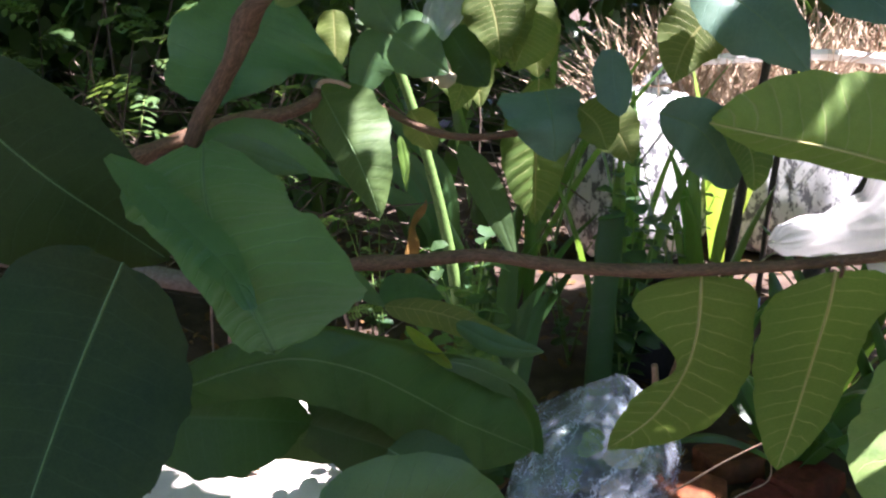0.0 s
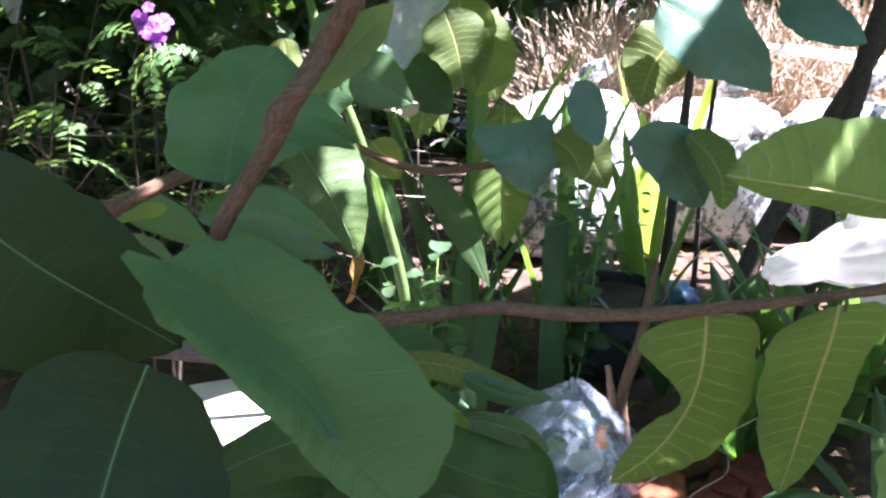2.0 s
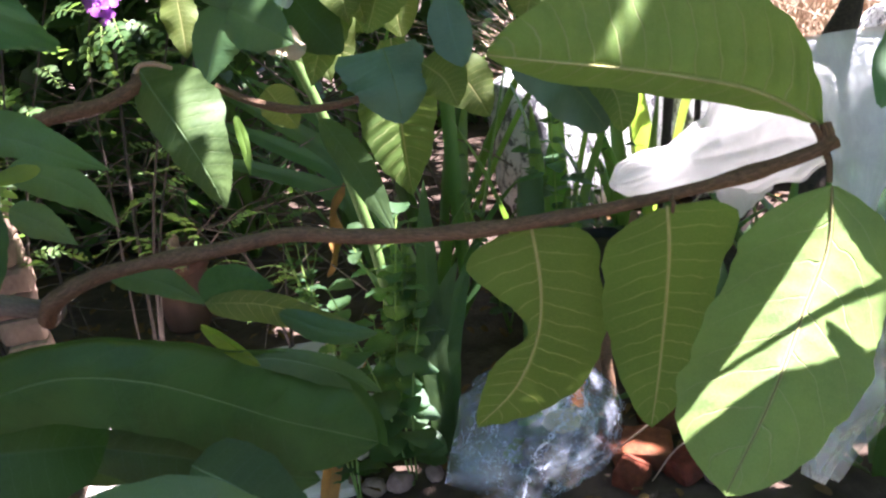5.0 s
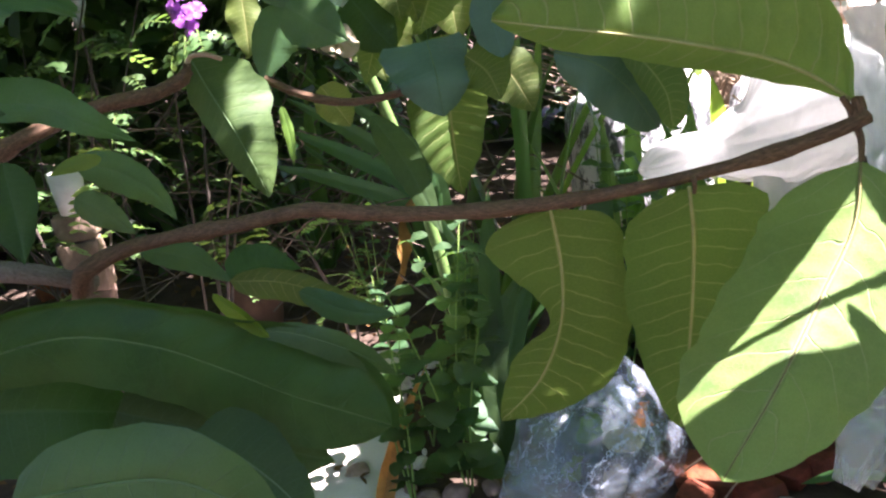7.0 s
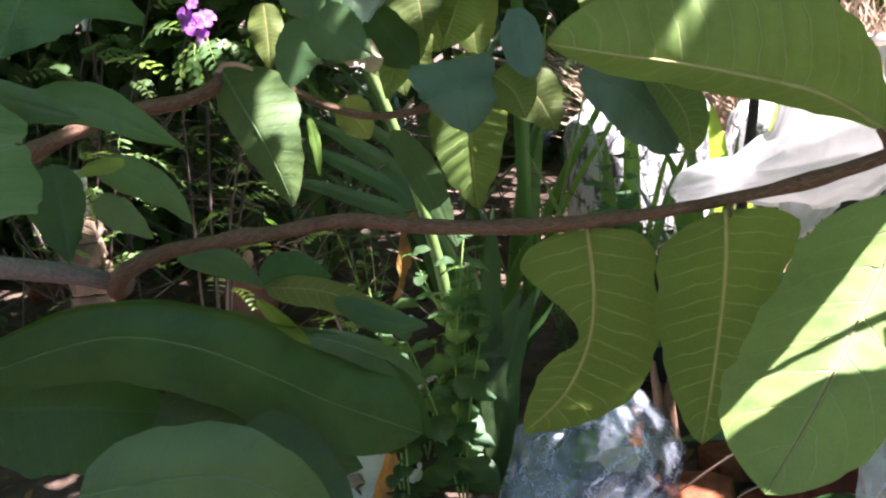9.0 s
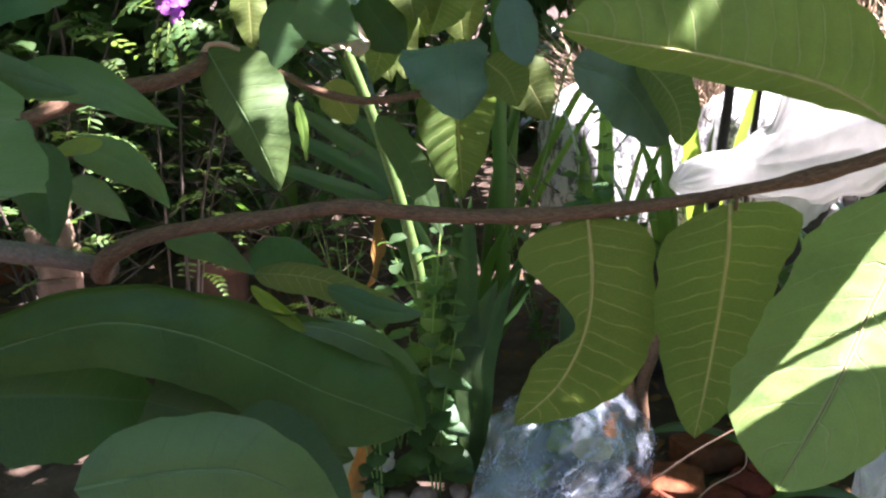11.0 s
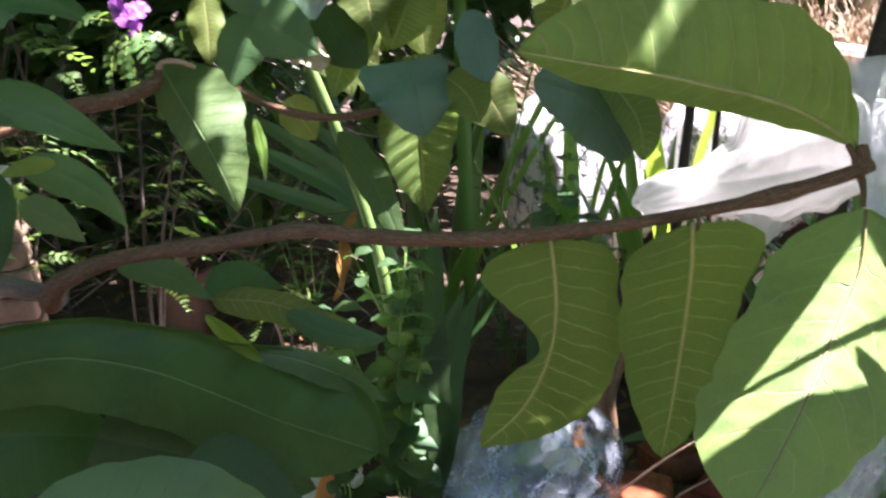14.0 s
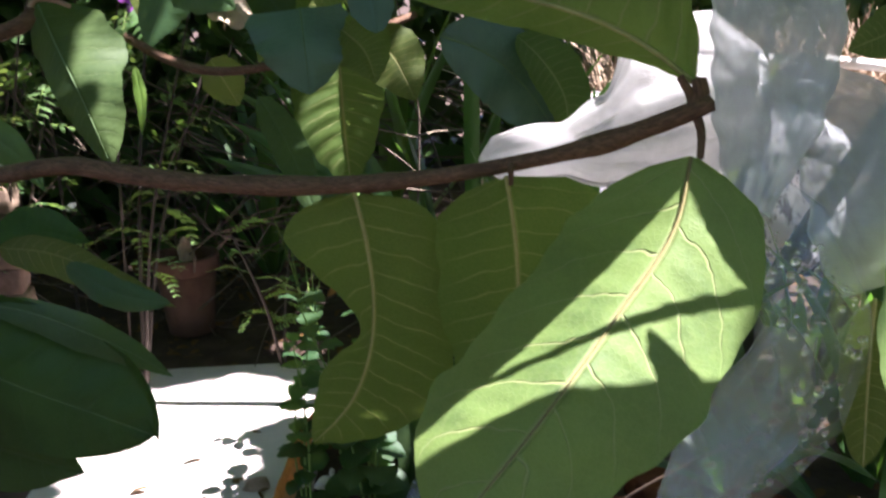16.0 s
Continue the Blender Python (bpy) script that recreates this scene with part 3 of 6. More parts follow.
leaf(shrub, 'under', [(0.458, 0.572, 0.809), (0.463, 0.577, 0.762), (0.465, 0.572, 0.71)], (-0.995, 0.044, 0.09), 0.0149, 0.0159, rib=1)
leaf(shrub, 'under', [(0.514, 0.669, 0.945), (0.493, 0.667, 0.939), (0.468, 0.67, 0.928)], (-0.31, 0.278, 0.909), 0.017, 0.017)
# Leaves below the bough.
leaf(shrub, 'glossy', [(-0.152, 0.430, 0.841), (-0.121, 0.455, 0.845), (-0.081, 0.475, 0.846), (-0.045, 0.490, 0.831), (-0.011, 0.510, 0.802), (0.020, 0.530, 0.771), (0.050, 0.545, 0.748), (0.074, 0.556, 0.730)], (-0.148, -0.326, -0.934), 0.0325, 0.0424, ka=[(0, 0.31), (0.15, 0.61), (0.3, 0.86), (0.45, 0.87), (0.6, 0.94), (0.75, 1.0), (0.86, 0.9), (0.94, 0.61), (0.98, 0.33), (1, 0.0)], kb=[(0, 0.31), (0.15, 0.44), (0.3, 0.52), (0.45, 0.59), (0.58, 0.77), (0.7, 0.98), (0.8, 1.0), (0.89, 0.81), (0.95, 0.56), (0.98, 0.3), (1, 0.0)], rib=2, camber=0.12, wave=0.12, fa=-8, fb=2, twist=0, n=70, m=14, lip=0.28)
leaf(shrub, 'dark', [(-0.079, 0.500, 0.785), (-0.040, 0.520, 0.758), (-0.005, 0.535, 0.733), (0.031, 0.555, 0.706)], (-0.299, -0.328, -0.896), 0.0254, 0.0254, ka=[(0, 0.57), (0.3, 1.0), (0.6, 1.0), (0.85, 0.71), (1, 0.0)], kb=[(0, 0.57), (0.3, 0.86), (0.6, 1.0), (0.85, 0.71), (1, 0.0)], camber=0.12, fa=5, fb=5, n=44)
leaf(shrub, 'dark', [(-0.18, 0.469, 0.808), (-0.126, 0.491, 0.795), (-0.086, 0.535, 0.765)], (-0.058, -0.297, -0.953), 0.0400, 0.0241, ka=[(0, 0.59), (0.3, 1.0), (0.6, 0.96), (0.85, 0.52), (1, 0.0)], fa=10, fb=5)
leaf(shrub, 'near', [(-0.046, 0.349, 0.827), (-0.019, 0.354, 0.829), (0.013, 0.361, 0.826), (0.058, 0.379, 0.781)], (-0.199, -0.301, -0.933), 0.0294, 0.0225, rib=2, camber=0.3, wave=0.08)
leaf(shrub, 'dark', [(-0.025, 0.482, 0.778), (0.002, 0.471, 0.766), (0.028, 0.46, 0.748), (0.048, 0.445, 0.729)], (-0.713, -0.256, -0.653), 0.0248, 0.0248, rib=3)
leaf(shrub, 'dark', [(-0.091, 0.548, 0.773), (-0.056, 0.555, 0.759), (-0.017, 0.557, 0.746)], (-0.246, -0.302, -0.921), 0.012, 0.015)
leaf(shrub, 'dark', [(-0.15, 0.555, 0.746), (-0.1, 0.589, 0.717), (-0.041, 0.592, 0.699)], (-0.195, -0.301, -0.933), 0.0196, 0.0212)
leaf(shrub, 'lime', [(-0.015, 0.524, 0.846), (-0.001, 0.522, 0.833), (0.016, 0.519, 0.817)], (-0.691, -0.261, -0.674), 0.008, 0.0067, fa=55, fb=50)
leaf(shrub, 'upper', [(-0.103, 0.627, 0.847), (-0.068, 0.628, 0.836), (-0.039, 0.622, 0.818)], (-0.414, -0.296, -0.861), 0.0106, 0.0114)
leaf(shrub, 'glossy', [(-0.043, 0.627, 0.818), (-0.022, 0.637, 0.824), (0.008, 0.643, 0.816)], (0.057, -0.288, -0.956), 0.0107, 0.0173)
leaf(shrub, 'under', [(-0.04, 0.622, 0.819), (0.007, 0.603, 0.82), (0.047, 0.594, 0.807), (0.082, 0.586, 0.795)], (-0.31, -0.301, -0.902), 0.0132, 0.0093)
leaf(shrub, 'upper', [(0.017, 0.593, 0.817), (0.052, 0.584, 0.803), (0.083, 0.577, 0.801)], (-0.32, -0.301, -0.899), 0.0097, 0.009)
leaf(shrub, 'upper', [(-0.001, 0.528, 0.819), (0.023, 0.535, 0.812), (0.047, 0.545, 0.797), (0.065, 0.560, 0.778), (0.080, 0.575, 0.757)], (-0.395, -0.264, -0.880), 0.0107, 0.0093, ka=[(0, 0.2), (0.2, 0.73), (0.45, 1.0), (0.7, 0.8), (0.9, 0.33), (1, 0.0)], kb=[(0, 0.23), (0.2, 0.69), (0.45, 1.0), (0.7, 0.85), (0.9, 0.35), (1, 0.0)], fa=10, fb=-6, rib=2)
leaf(shrub, 'upper', [(-0.37, 1.06, 0.841), (-0.318, 1.07, 0.816), (-0.285, 1.068, 0.791), (-0.259, 1.065, 0.751)], (-0.578, -0.281, -0.767), 0.0262, 0.0233)
leaf(shrub, 'upper', [(-0.347, 0.994, 0.809), (-0.311, 0.993, 0.785), (-0.28, 0.989, 0.758)], (-0.583, -0.28, -0.763), 0.0204, 0.0191)
leaf(shrub, 'upper', [(-0.143, 0.525, 0.969), (-0.099, 0.542, 0.964), (-0.081, 0.553, 0.95), (-0.062, 0.573, 0.933)], (-0.237, -0.302, -0.923), 0.0105, 0.0161)
leaf(shrub, 'dark', [(-0.147, 0.565, 0.93), (-0.142, 0.555, 0.897), (-0.139, 0.546, 0.868)], (-0.989, -0.109, -0.101), 0.0225, 0.0168)
# Leaves on the twig behind the bough.
leaf(shrub, 'waxy', [(-0.127, 0.868, 0.960), (-0.109, 0.852, 0.929), (-0.089, 0.838, 0.895), (-0.074, 0.832, 0.860), (-0.065, 0.834, 0.825)], (-0.910, -0.137, -0.390), 0.0278, 0.0500, ka=[(0, 0.15), (0.08, 0.58), (0.2, 1.0), (0.34, 0.96), (0.45, 0.85), (0.6, 0.88), (0.78, 0.65), (0.92, 0.27), (1, 0.0)], kb=[(0, 0.27), (0.08, 0.64), (0.2, 0.95), (0.35, 1.0), (0.5, 0.87), (0.65, 0.65), (0.8, 0.47), (0.93, 0.2), (1, 0.0)], wave=0.16, rib=3, fa=-20, fb=-16, n=44, twist=6)
leaf(shrub, 'lime', [(-0.044, 0.856, 0.908), (-0.039, 0.85, 0.881), (-0.037, 0.839, 0.852)], (-0.989, -0.109, -0.1), 0.0055, 0.0050)
leaf(shrub, 'skylit', [(0.102, 0.851, 0.954), (0.109, 0.829, 0.925), (0.112, 0.826, 0.887)], (-0.989, -0.108, -0.098), 0.0474, 0.0392, ka=[(0, 0.89), (0.06, 1.0), (0.2, 0.96), (0.45, 0.85), (0.7, 0.67), (0.88, 0.41), (1, 0.0)], kb=[(0, 0.87), (0.06, 1.0), (0.2, 0.92), (0.45, 0.82), (0.7, 0.71), (0.88, 0.45), (1, 0.0)], camber=0.1, rib=3, fa=-10, fb=-14, twist=0, wave=0.08, horn=0.22)
leaf(shrub, 'skylit', [(0.162, 0.824, 0.996), (0.165, 0.816, 0.963), (0.17, 0.808, 0.935)], (-0.989, -0.109, -0.099), 0.0206, 0.0196, ka=[(0, 0.48), (0.3, 1.0), (0.7, 0.86), (0.9, 0.43), (1, 0.0)], fa=-15, fb=-15)
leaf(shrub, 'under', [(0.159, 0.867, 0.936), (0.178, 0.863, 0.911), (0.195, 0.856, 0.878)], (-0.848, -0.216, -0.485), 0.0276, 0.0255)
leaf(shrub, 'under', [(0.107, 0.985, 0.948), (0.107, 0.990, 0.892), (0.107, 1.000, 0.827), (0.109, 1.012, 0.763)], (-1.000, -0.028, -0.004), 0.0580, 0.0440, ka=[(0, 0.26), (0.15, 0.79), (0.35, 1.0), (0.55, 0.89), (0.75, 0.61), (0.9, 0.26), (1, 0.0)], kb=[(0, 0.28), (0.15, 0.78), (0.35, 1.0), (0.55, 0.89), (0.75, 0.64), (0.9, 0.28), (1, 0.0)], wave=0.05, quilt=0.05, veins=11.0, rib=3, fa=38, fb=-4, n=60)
leaf(shrub, 'skylit', [(0.216, 0.852, 0.931), (0.25, 0.861, 0.918), (0.286, 0.886, 0.887), (0.318, 0.906, 0.84)], (-0.662, -0.267, -0.7), 0.0355, 0.0333, camber=0.1, wave=0.16, rib=3, fa=8, fb=2)
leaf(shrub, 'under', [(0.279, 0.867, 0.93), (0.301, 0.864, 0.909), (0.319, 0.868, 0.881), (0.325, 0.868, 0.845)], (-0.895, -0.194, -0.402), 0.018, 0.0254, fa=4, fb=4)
leaf(shrub, 'skylit', [(0.257, 0.906, 1.061), (0.298, 0.888, 1.034), (0.336, 0.89, 1.006), (0.374, 0.885, 0.964)], (-0.666, -0.231, -0.71), 0.0459, 0.0447, camber=0.15, rib=3)
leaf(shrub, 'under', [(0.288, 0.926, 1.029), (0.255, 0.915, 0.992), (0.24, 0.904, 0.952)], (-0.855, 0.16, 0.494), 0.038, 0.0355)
leaf(shrub, 'skylit', [(0.363, 0.862, 1.057), (0.397, 0.831, 1.039), (0.434, 0.824, 1.018)], (-0.447, -0.276, -0.851), 0.0229, 0.0245)
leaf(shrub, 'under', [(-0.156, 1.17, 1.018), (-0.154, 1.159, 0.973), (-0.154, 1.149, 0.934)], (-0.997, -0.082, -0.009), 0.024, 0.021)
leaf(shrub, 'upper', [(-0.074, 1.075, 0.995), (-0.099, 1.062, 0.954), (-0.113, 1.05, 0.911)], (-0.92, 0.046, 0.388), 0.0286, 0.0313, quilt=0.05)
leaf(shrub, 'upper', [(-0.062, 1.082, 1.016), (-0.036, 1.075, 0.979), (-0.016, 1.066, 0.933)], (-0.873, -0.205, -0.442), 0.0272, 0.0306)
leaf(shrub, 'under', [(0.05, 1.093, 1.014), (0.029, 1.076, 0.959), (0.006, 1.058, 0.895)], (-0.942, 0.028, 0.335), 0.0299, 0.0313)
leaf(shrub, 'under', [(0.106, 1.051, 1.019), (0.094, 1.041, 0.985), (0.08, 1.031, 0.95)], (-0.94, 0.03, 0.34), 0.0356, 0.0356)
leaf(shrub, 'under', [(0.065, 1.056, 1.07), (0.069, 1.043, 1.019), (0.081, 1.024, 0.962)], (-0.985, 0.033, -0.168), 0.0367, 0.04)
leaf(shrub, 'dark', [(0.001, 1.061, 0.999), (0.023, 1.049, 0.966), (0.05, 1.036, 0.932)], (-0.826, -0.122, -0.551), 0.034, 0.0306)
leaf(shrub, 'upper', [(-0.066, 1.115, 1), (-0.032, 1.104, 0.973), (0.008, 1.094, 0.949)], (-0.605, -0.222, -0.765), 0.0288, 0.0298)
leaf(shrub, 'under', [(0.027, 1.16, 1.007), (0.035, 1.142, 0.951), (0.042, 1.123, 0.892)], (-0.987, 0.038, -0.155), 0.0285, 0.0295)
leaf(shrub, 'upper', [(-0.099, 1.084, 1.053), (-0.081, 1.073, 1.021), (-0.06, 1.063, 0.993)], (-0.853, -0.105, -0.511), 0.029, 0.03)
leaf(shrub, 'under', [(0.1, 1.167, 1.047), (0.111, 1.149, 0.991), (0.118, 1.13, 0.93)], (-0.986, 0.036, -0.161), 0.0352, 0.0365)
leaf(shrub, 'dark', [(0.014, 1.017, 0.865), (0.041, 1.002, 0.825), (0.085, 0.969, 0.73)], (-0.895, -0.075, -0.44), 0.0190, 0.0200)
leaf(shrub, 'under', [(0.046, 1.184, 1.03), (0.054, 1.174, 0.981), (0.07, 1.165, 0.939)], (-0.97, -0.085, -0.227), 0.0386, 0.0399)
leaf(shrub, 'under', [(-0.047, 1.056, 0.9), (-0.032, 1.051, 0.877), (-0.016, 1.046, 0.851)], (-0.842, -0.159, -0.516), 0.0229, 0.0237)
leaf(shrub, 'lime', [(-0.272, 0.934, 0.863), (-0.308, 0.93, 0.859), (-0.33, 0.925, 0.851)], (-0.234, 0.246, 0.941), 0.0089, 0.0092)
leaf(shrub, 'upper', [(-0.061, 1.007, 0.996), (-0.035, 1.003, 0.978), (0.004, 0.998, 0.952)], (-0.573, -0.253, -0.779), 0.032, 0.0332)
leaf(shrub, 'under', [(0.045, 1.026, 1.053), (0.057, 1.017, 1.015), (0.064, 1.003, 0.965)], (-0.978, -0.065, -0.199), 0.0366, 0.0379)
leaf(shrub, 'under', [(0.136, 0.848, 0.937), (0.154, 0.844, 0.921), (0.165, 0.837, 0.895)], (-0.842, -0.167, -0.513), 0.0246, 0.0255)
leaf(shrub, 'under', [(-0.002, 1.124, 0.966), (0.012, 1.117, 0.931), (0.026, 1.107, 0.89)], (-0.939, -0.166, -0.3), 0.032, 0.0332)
# Leaves on the front stem.
leaf(shrub, 'near', [(-0.107, 0.430, 0.989), (-0.099, 0.400, 0.976), (-0.086, 0.365, 0.966), (-0.061, 0.315, 0.957), (-0.043, 0.275, 0.958), (-0.029, 0.238, 0.966)], (-0.934, -0.093, -0.345), 0.0468, 0.0436, ka=[(0, 0.28), (0.02, 0.51), (0.06, 0.95), (0.1, 1.0), (0.16, 0.88), (0.28, 0.6), (0.42, 0.4), (0.6, 0.29), (0.8, 0.24), (0.93, 0.19), (1, 0.0)], kb=[(0, 0.1), (0.05, 0.35), (0.12, 0.6), (0.22, 0.8), (0.35, 0.82), (0.5, 0.95), (0.65, 1.0), (0.8, 0.85), (0.92, 0.53), (0.98, 0.25), (1, 0.0)], fa=14, fb=-8, rib=2, camber=0.1, wave=0.1, twist=0, n=50)
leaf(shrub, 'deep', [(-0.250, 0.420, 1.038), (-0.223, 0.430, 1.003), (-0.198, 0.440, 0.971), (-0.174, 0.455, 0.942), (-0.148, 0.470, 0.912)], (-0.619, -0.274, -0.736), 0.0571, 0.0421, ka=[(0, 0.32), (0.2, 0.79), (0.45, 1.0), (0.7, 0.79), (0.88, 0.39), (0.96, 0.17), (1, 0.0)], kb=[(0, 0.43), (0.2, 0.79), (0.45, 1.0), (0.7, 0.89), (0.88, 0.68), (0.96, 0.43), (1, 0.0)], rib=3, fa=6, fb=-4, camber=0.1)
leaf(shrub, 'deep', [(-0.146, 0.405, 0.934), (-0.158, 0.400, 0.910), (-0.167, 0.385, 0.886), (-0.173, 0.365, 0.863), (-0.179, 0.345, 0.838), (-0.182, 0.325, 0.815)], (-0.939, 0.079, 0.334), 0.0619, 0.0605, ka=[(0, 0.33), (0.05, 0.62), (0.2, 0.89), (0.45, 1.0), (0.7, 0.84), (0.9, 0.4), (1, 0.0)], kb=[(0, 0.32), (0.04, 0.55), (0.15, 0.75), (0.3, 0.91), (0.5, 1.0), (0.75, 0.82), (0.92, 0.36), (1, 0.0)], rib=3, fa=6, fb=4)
leaf(shrub, 'near', [(-0.115, 0.48, 1), (-0.11, 0.499, 1.025), (-0.101, 0.51, 1.045), (-0.085, 0.522, 1.066)], (0.904, -0.227, -0.363), 0.0661, 0.0418, ka=[(0, 0.05), (0.2, 0.42), (0.5, 0.95), (0.7, 1.0), (0.9, 0.53), (1, 0.0)], rib=3)
# Folded rim of the front leaf; its glow is put in as paler colour.
leaf(shrub, 'fern', [(-0.153, 0.42, 0.985), (-0.126, 0.392, 0.978), (-0.101, 0.366, 0.968), (-0.077, 0.339, 0.961), (-0.054, 0.297, 0.96), (-0.045, 0.286, 0.948)], (-0.712, -0.162, -0.683), 0.0101, 0.0106, ka=[(0, 0.25), (0.2, 0.9), (0.5, 1.0), (0.8, 0.65), (1, 0.0)], kb=[(0, 0.24), (0.2, 0.86), (0.5, 1.0), (0.8, 0.67), (1, 0.0)], fa=24, fb=-12, wave=0.1)
leaf(shrub, 'upper', [(-0.105, 0.437, 0.989), (-0.08, 0.436, 0.981), (-0.055, 0.435, 0.973)], (-0.289, -0.296, -0.91), 0.0096, 0.0083)
leaf(shrub, 'pale', [(-0.061, 0.412, 1.057), (-0.046, 0.415, 1.07), (-0.021, 0.449, 1.091)], (0.639, -0.318, -0.7), 0.0101, 0.0106)
# Leaves and a twig added out of view, between sun and pale leaf, as shade.
leaf(shrub, 'upper', [(0.428, 0.487, 1.035), (0.387, 0.456, 1.008), (0.364, 0.438, 0.993), (0.339, 0.420, 0.976), (0.314, 0.401, 0.960)], (-0.658, 0.291, 0.694), 0.0186, 0.0088, ka=[(0, 0.2), (0.1, 0.8), (0.3, 1), (0.7, 1), (0.9, 0.8), (1, 0.1)], kb=[(0, 0.2), (0.1, 0.8), (0.3, 1), (0.7, 1), (0.9, 0.8), (1, 0.1)], fa=0, fb=0, camber=0.03, wave=0.03)
leaf(shrub, 'upper', [(0.421, 0.483, 1.055), (0.436, 0.470, 1.029), (0.448, 0.462, 1.013), (0.462, 0.458, 1.001)], (-0.771, -0.502, -0.392), 0.0111, 0.0239, ka=[(0, 0.2), (0.1, 0.8), (0.3, 1), (0.7, 1), (0.9, 0.8), (1, 0.1)], kb=[(0, 0.2), (0.1, 0.8), (0.3, 1), (0.7, 1), (0.9, 0.8), (1, 0.1)], fa=0, fb=0, camber=0.03, wave=0.03)
leaf(shrub, 'upper', [(0.368, 0.380, 1.043), (0.391, 0.388, 1.045), (0.420, 0.398, 1.047), (0.452, 0.407, 1.047), (0.487, 0.420, 1.051), (0.519, 0.432, 1.055)], (-0.284, 0.492, 0.823), 0.0123, 0.0487, ka=[(0, 0.2), (0.1, 0.8), (0.3, 1), (0.7, 1), (0.9, 0.8), (1, 0.1)], kb=[(0, 0.2), (0.1, 0.8), (0.3, 1), (0.7, 1), (0.9, 0.8), (1, 0.1)], fa=0, fb=0, camber=0.03, wave=0.03)
leaf(shrub, 'upper', [(0.482, 0.415, 1.022), (0.467, 0.420, 1.036), (0.456, 0.425, 1.048), (0.449, 0.429, 1.057)], (-0.700, -0.536, -0.471), 0.0106, 0.0106, ka=[(0, 0.3), (0.2, 0.9), (0.5, 1), (0.75, 0.7), (0.9, 0.35), (1, 0)], kb=[(0, 0.3), (0.2, 0.9), (0.5, 1), (0.75, 0.7), (0.9, 0.35), (1, 0)], fa=0, fb=0, camber=0.03, wave=0.03)
bough(shrub, "twig", [(0.343, 0.411, 0.996, 0.0012), (0.368, 0.420, 0.998, 0.0016), (0.395, 0.428, 0.999, 0.0019), (0.434, 0.444, 1.005, 0.0022), (0.467, 0.457, 1.009, 0.0025), (0.521, 0.479, 1.018, 0.0030)])

# Unseen crown added overhead for shade; its gaps let the sun through in patches.
GAPS = [((0.199, 0.505, 0.999), 0.006), ((0.213, 0.505, 0.991), 0.006), ((0.232, 0.505, 0.983), 0.005), ((-0.072, 0.872, 0.939), 0.008), ((-0.062, 0.872, 0.911), 0.008), ((-0.119, 0.859, 0.911), 0.005), ((0.074, 0.981, 0.855), 0.009), ((0.083, 0.989, 0.824), 0.01), ((0.092, 0.996, 0.8), 0.009), ((-0.065, 0.386, 1.058), 0.007), ((-0.054, 0.397, 1.074), 0.008), ((-0.148, 1.165, 0.994), 0.016), ((0.331, 0.459, 0.866), 0.014), ((0.314, 0.447, 0.856), 0.013), ((0.295, 0.438, 0.85), 0.012), ((0.273, 0.421, 0.836), 0.012), ((0.257, 0.413, 0.83), 0.01), ((0.299, 0.43, 0.837), 0.014), ((0.335, 0.456, 0.86), 0.012), ((0.349, 0.457, 0.854), 0.012), ((0.321, 0.453, 0.861), 0.012), ((0.301, 0.455, 0.828), 0.032), ((-0.058, 0.855, 0.903), 0.009), ((-0.06, 0.845, 0.871), 0.01), ((-0.11, 0.85, 0.908), 0.006), ((0.072, 1.003, 0.776), 0.007), ((-0.55, 1.8, 0.03), 0.2), ((-0.42, 1.66, 0.03), 0.16), ((-0.36, 1.95, 0.03), 0.13), ((-0.18, 1.9, 0.03), 0.02), ((0.334, 0.646, 0.933), 0.022), ((0.284, 0.636, 0.888), 0.02), ((0.374, 0.637, 0.933), 0.025), ((0.365, 0.625, 0.888), 0.018), ((0.237, 0.575, 0.975), 0.004), ((0.261, 0.575, 0.967), 0.004), ((0.453, 0.532, 0.926), 0.01), ((0.36, 1.6, 0.16), 0.03), ((0.47, 0.47, 0.84), 0.007), ((0.5, 1.46, 0.05), 0.014), ((0.206, 0.512, 0.996), 0.008), ((-0.55, 1.95, 0.95), 0.07), ((0.446, 0.488, 0.832), 0.018), ((0.42, 2.05, 0.5), 0.03), ((0.6, 2.95, 0.42), 0.22), ((1.2, 3, 0.42), 0.3), ((1.75, 3, 0.35), 0.25), ((0.004, 0.366, 0.851), 0.0115), ((0.062, 0.557, 0.785), 0.008), ((-0.078, 0.868, 0.925), 0.010), ((-0.066, 0.855, 0.89), 0.011), ((-0.070, 0.840, 0.86), 0.010), ((-1, 1.95, 0.95), 0.1), ((-0.75, 1.95, 1), 0.06), ((0, 1.57, 0.03), 0.04), ((0.3, 2.3, 0.98), 0.06), ((-0.16, 2.15, 0.30), 0.012), ((0.035, 1.142, 0.951), 0.008), ((0.111, 1.149, 0.991), 0.008), ((0.057, 1.015, 1.008), 0.01), ((0.016, 1.115, 0.924), 0.012), ((0.255, 0.915, 0.992), 0.014), ((-0.036, 1.075, 0.979), 0.007), ((-0.129, 0.403, 0.992), 0.007), ((-0.096, 0.357, 0.977), 0.006), ((-0.03, 0.282, 0.949), 0.006), ((0.166, 0.861, 0.907), 0.008)]
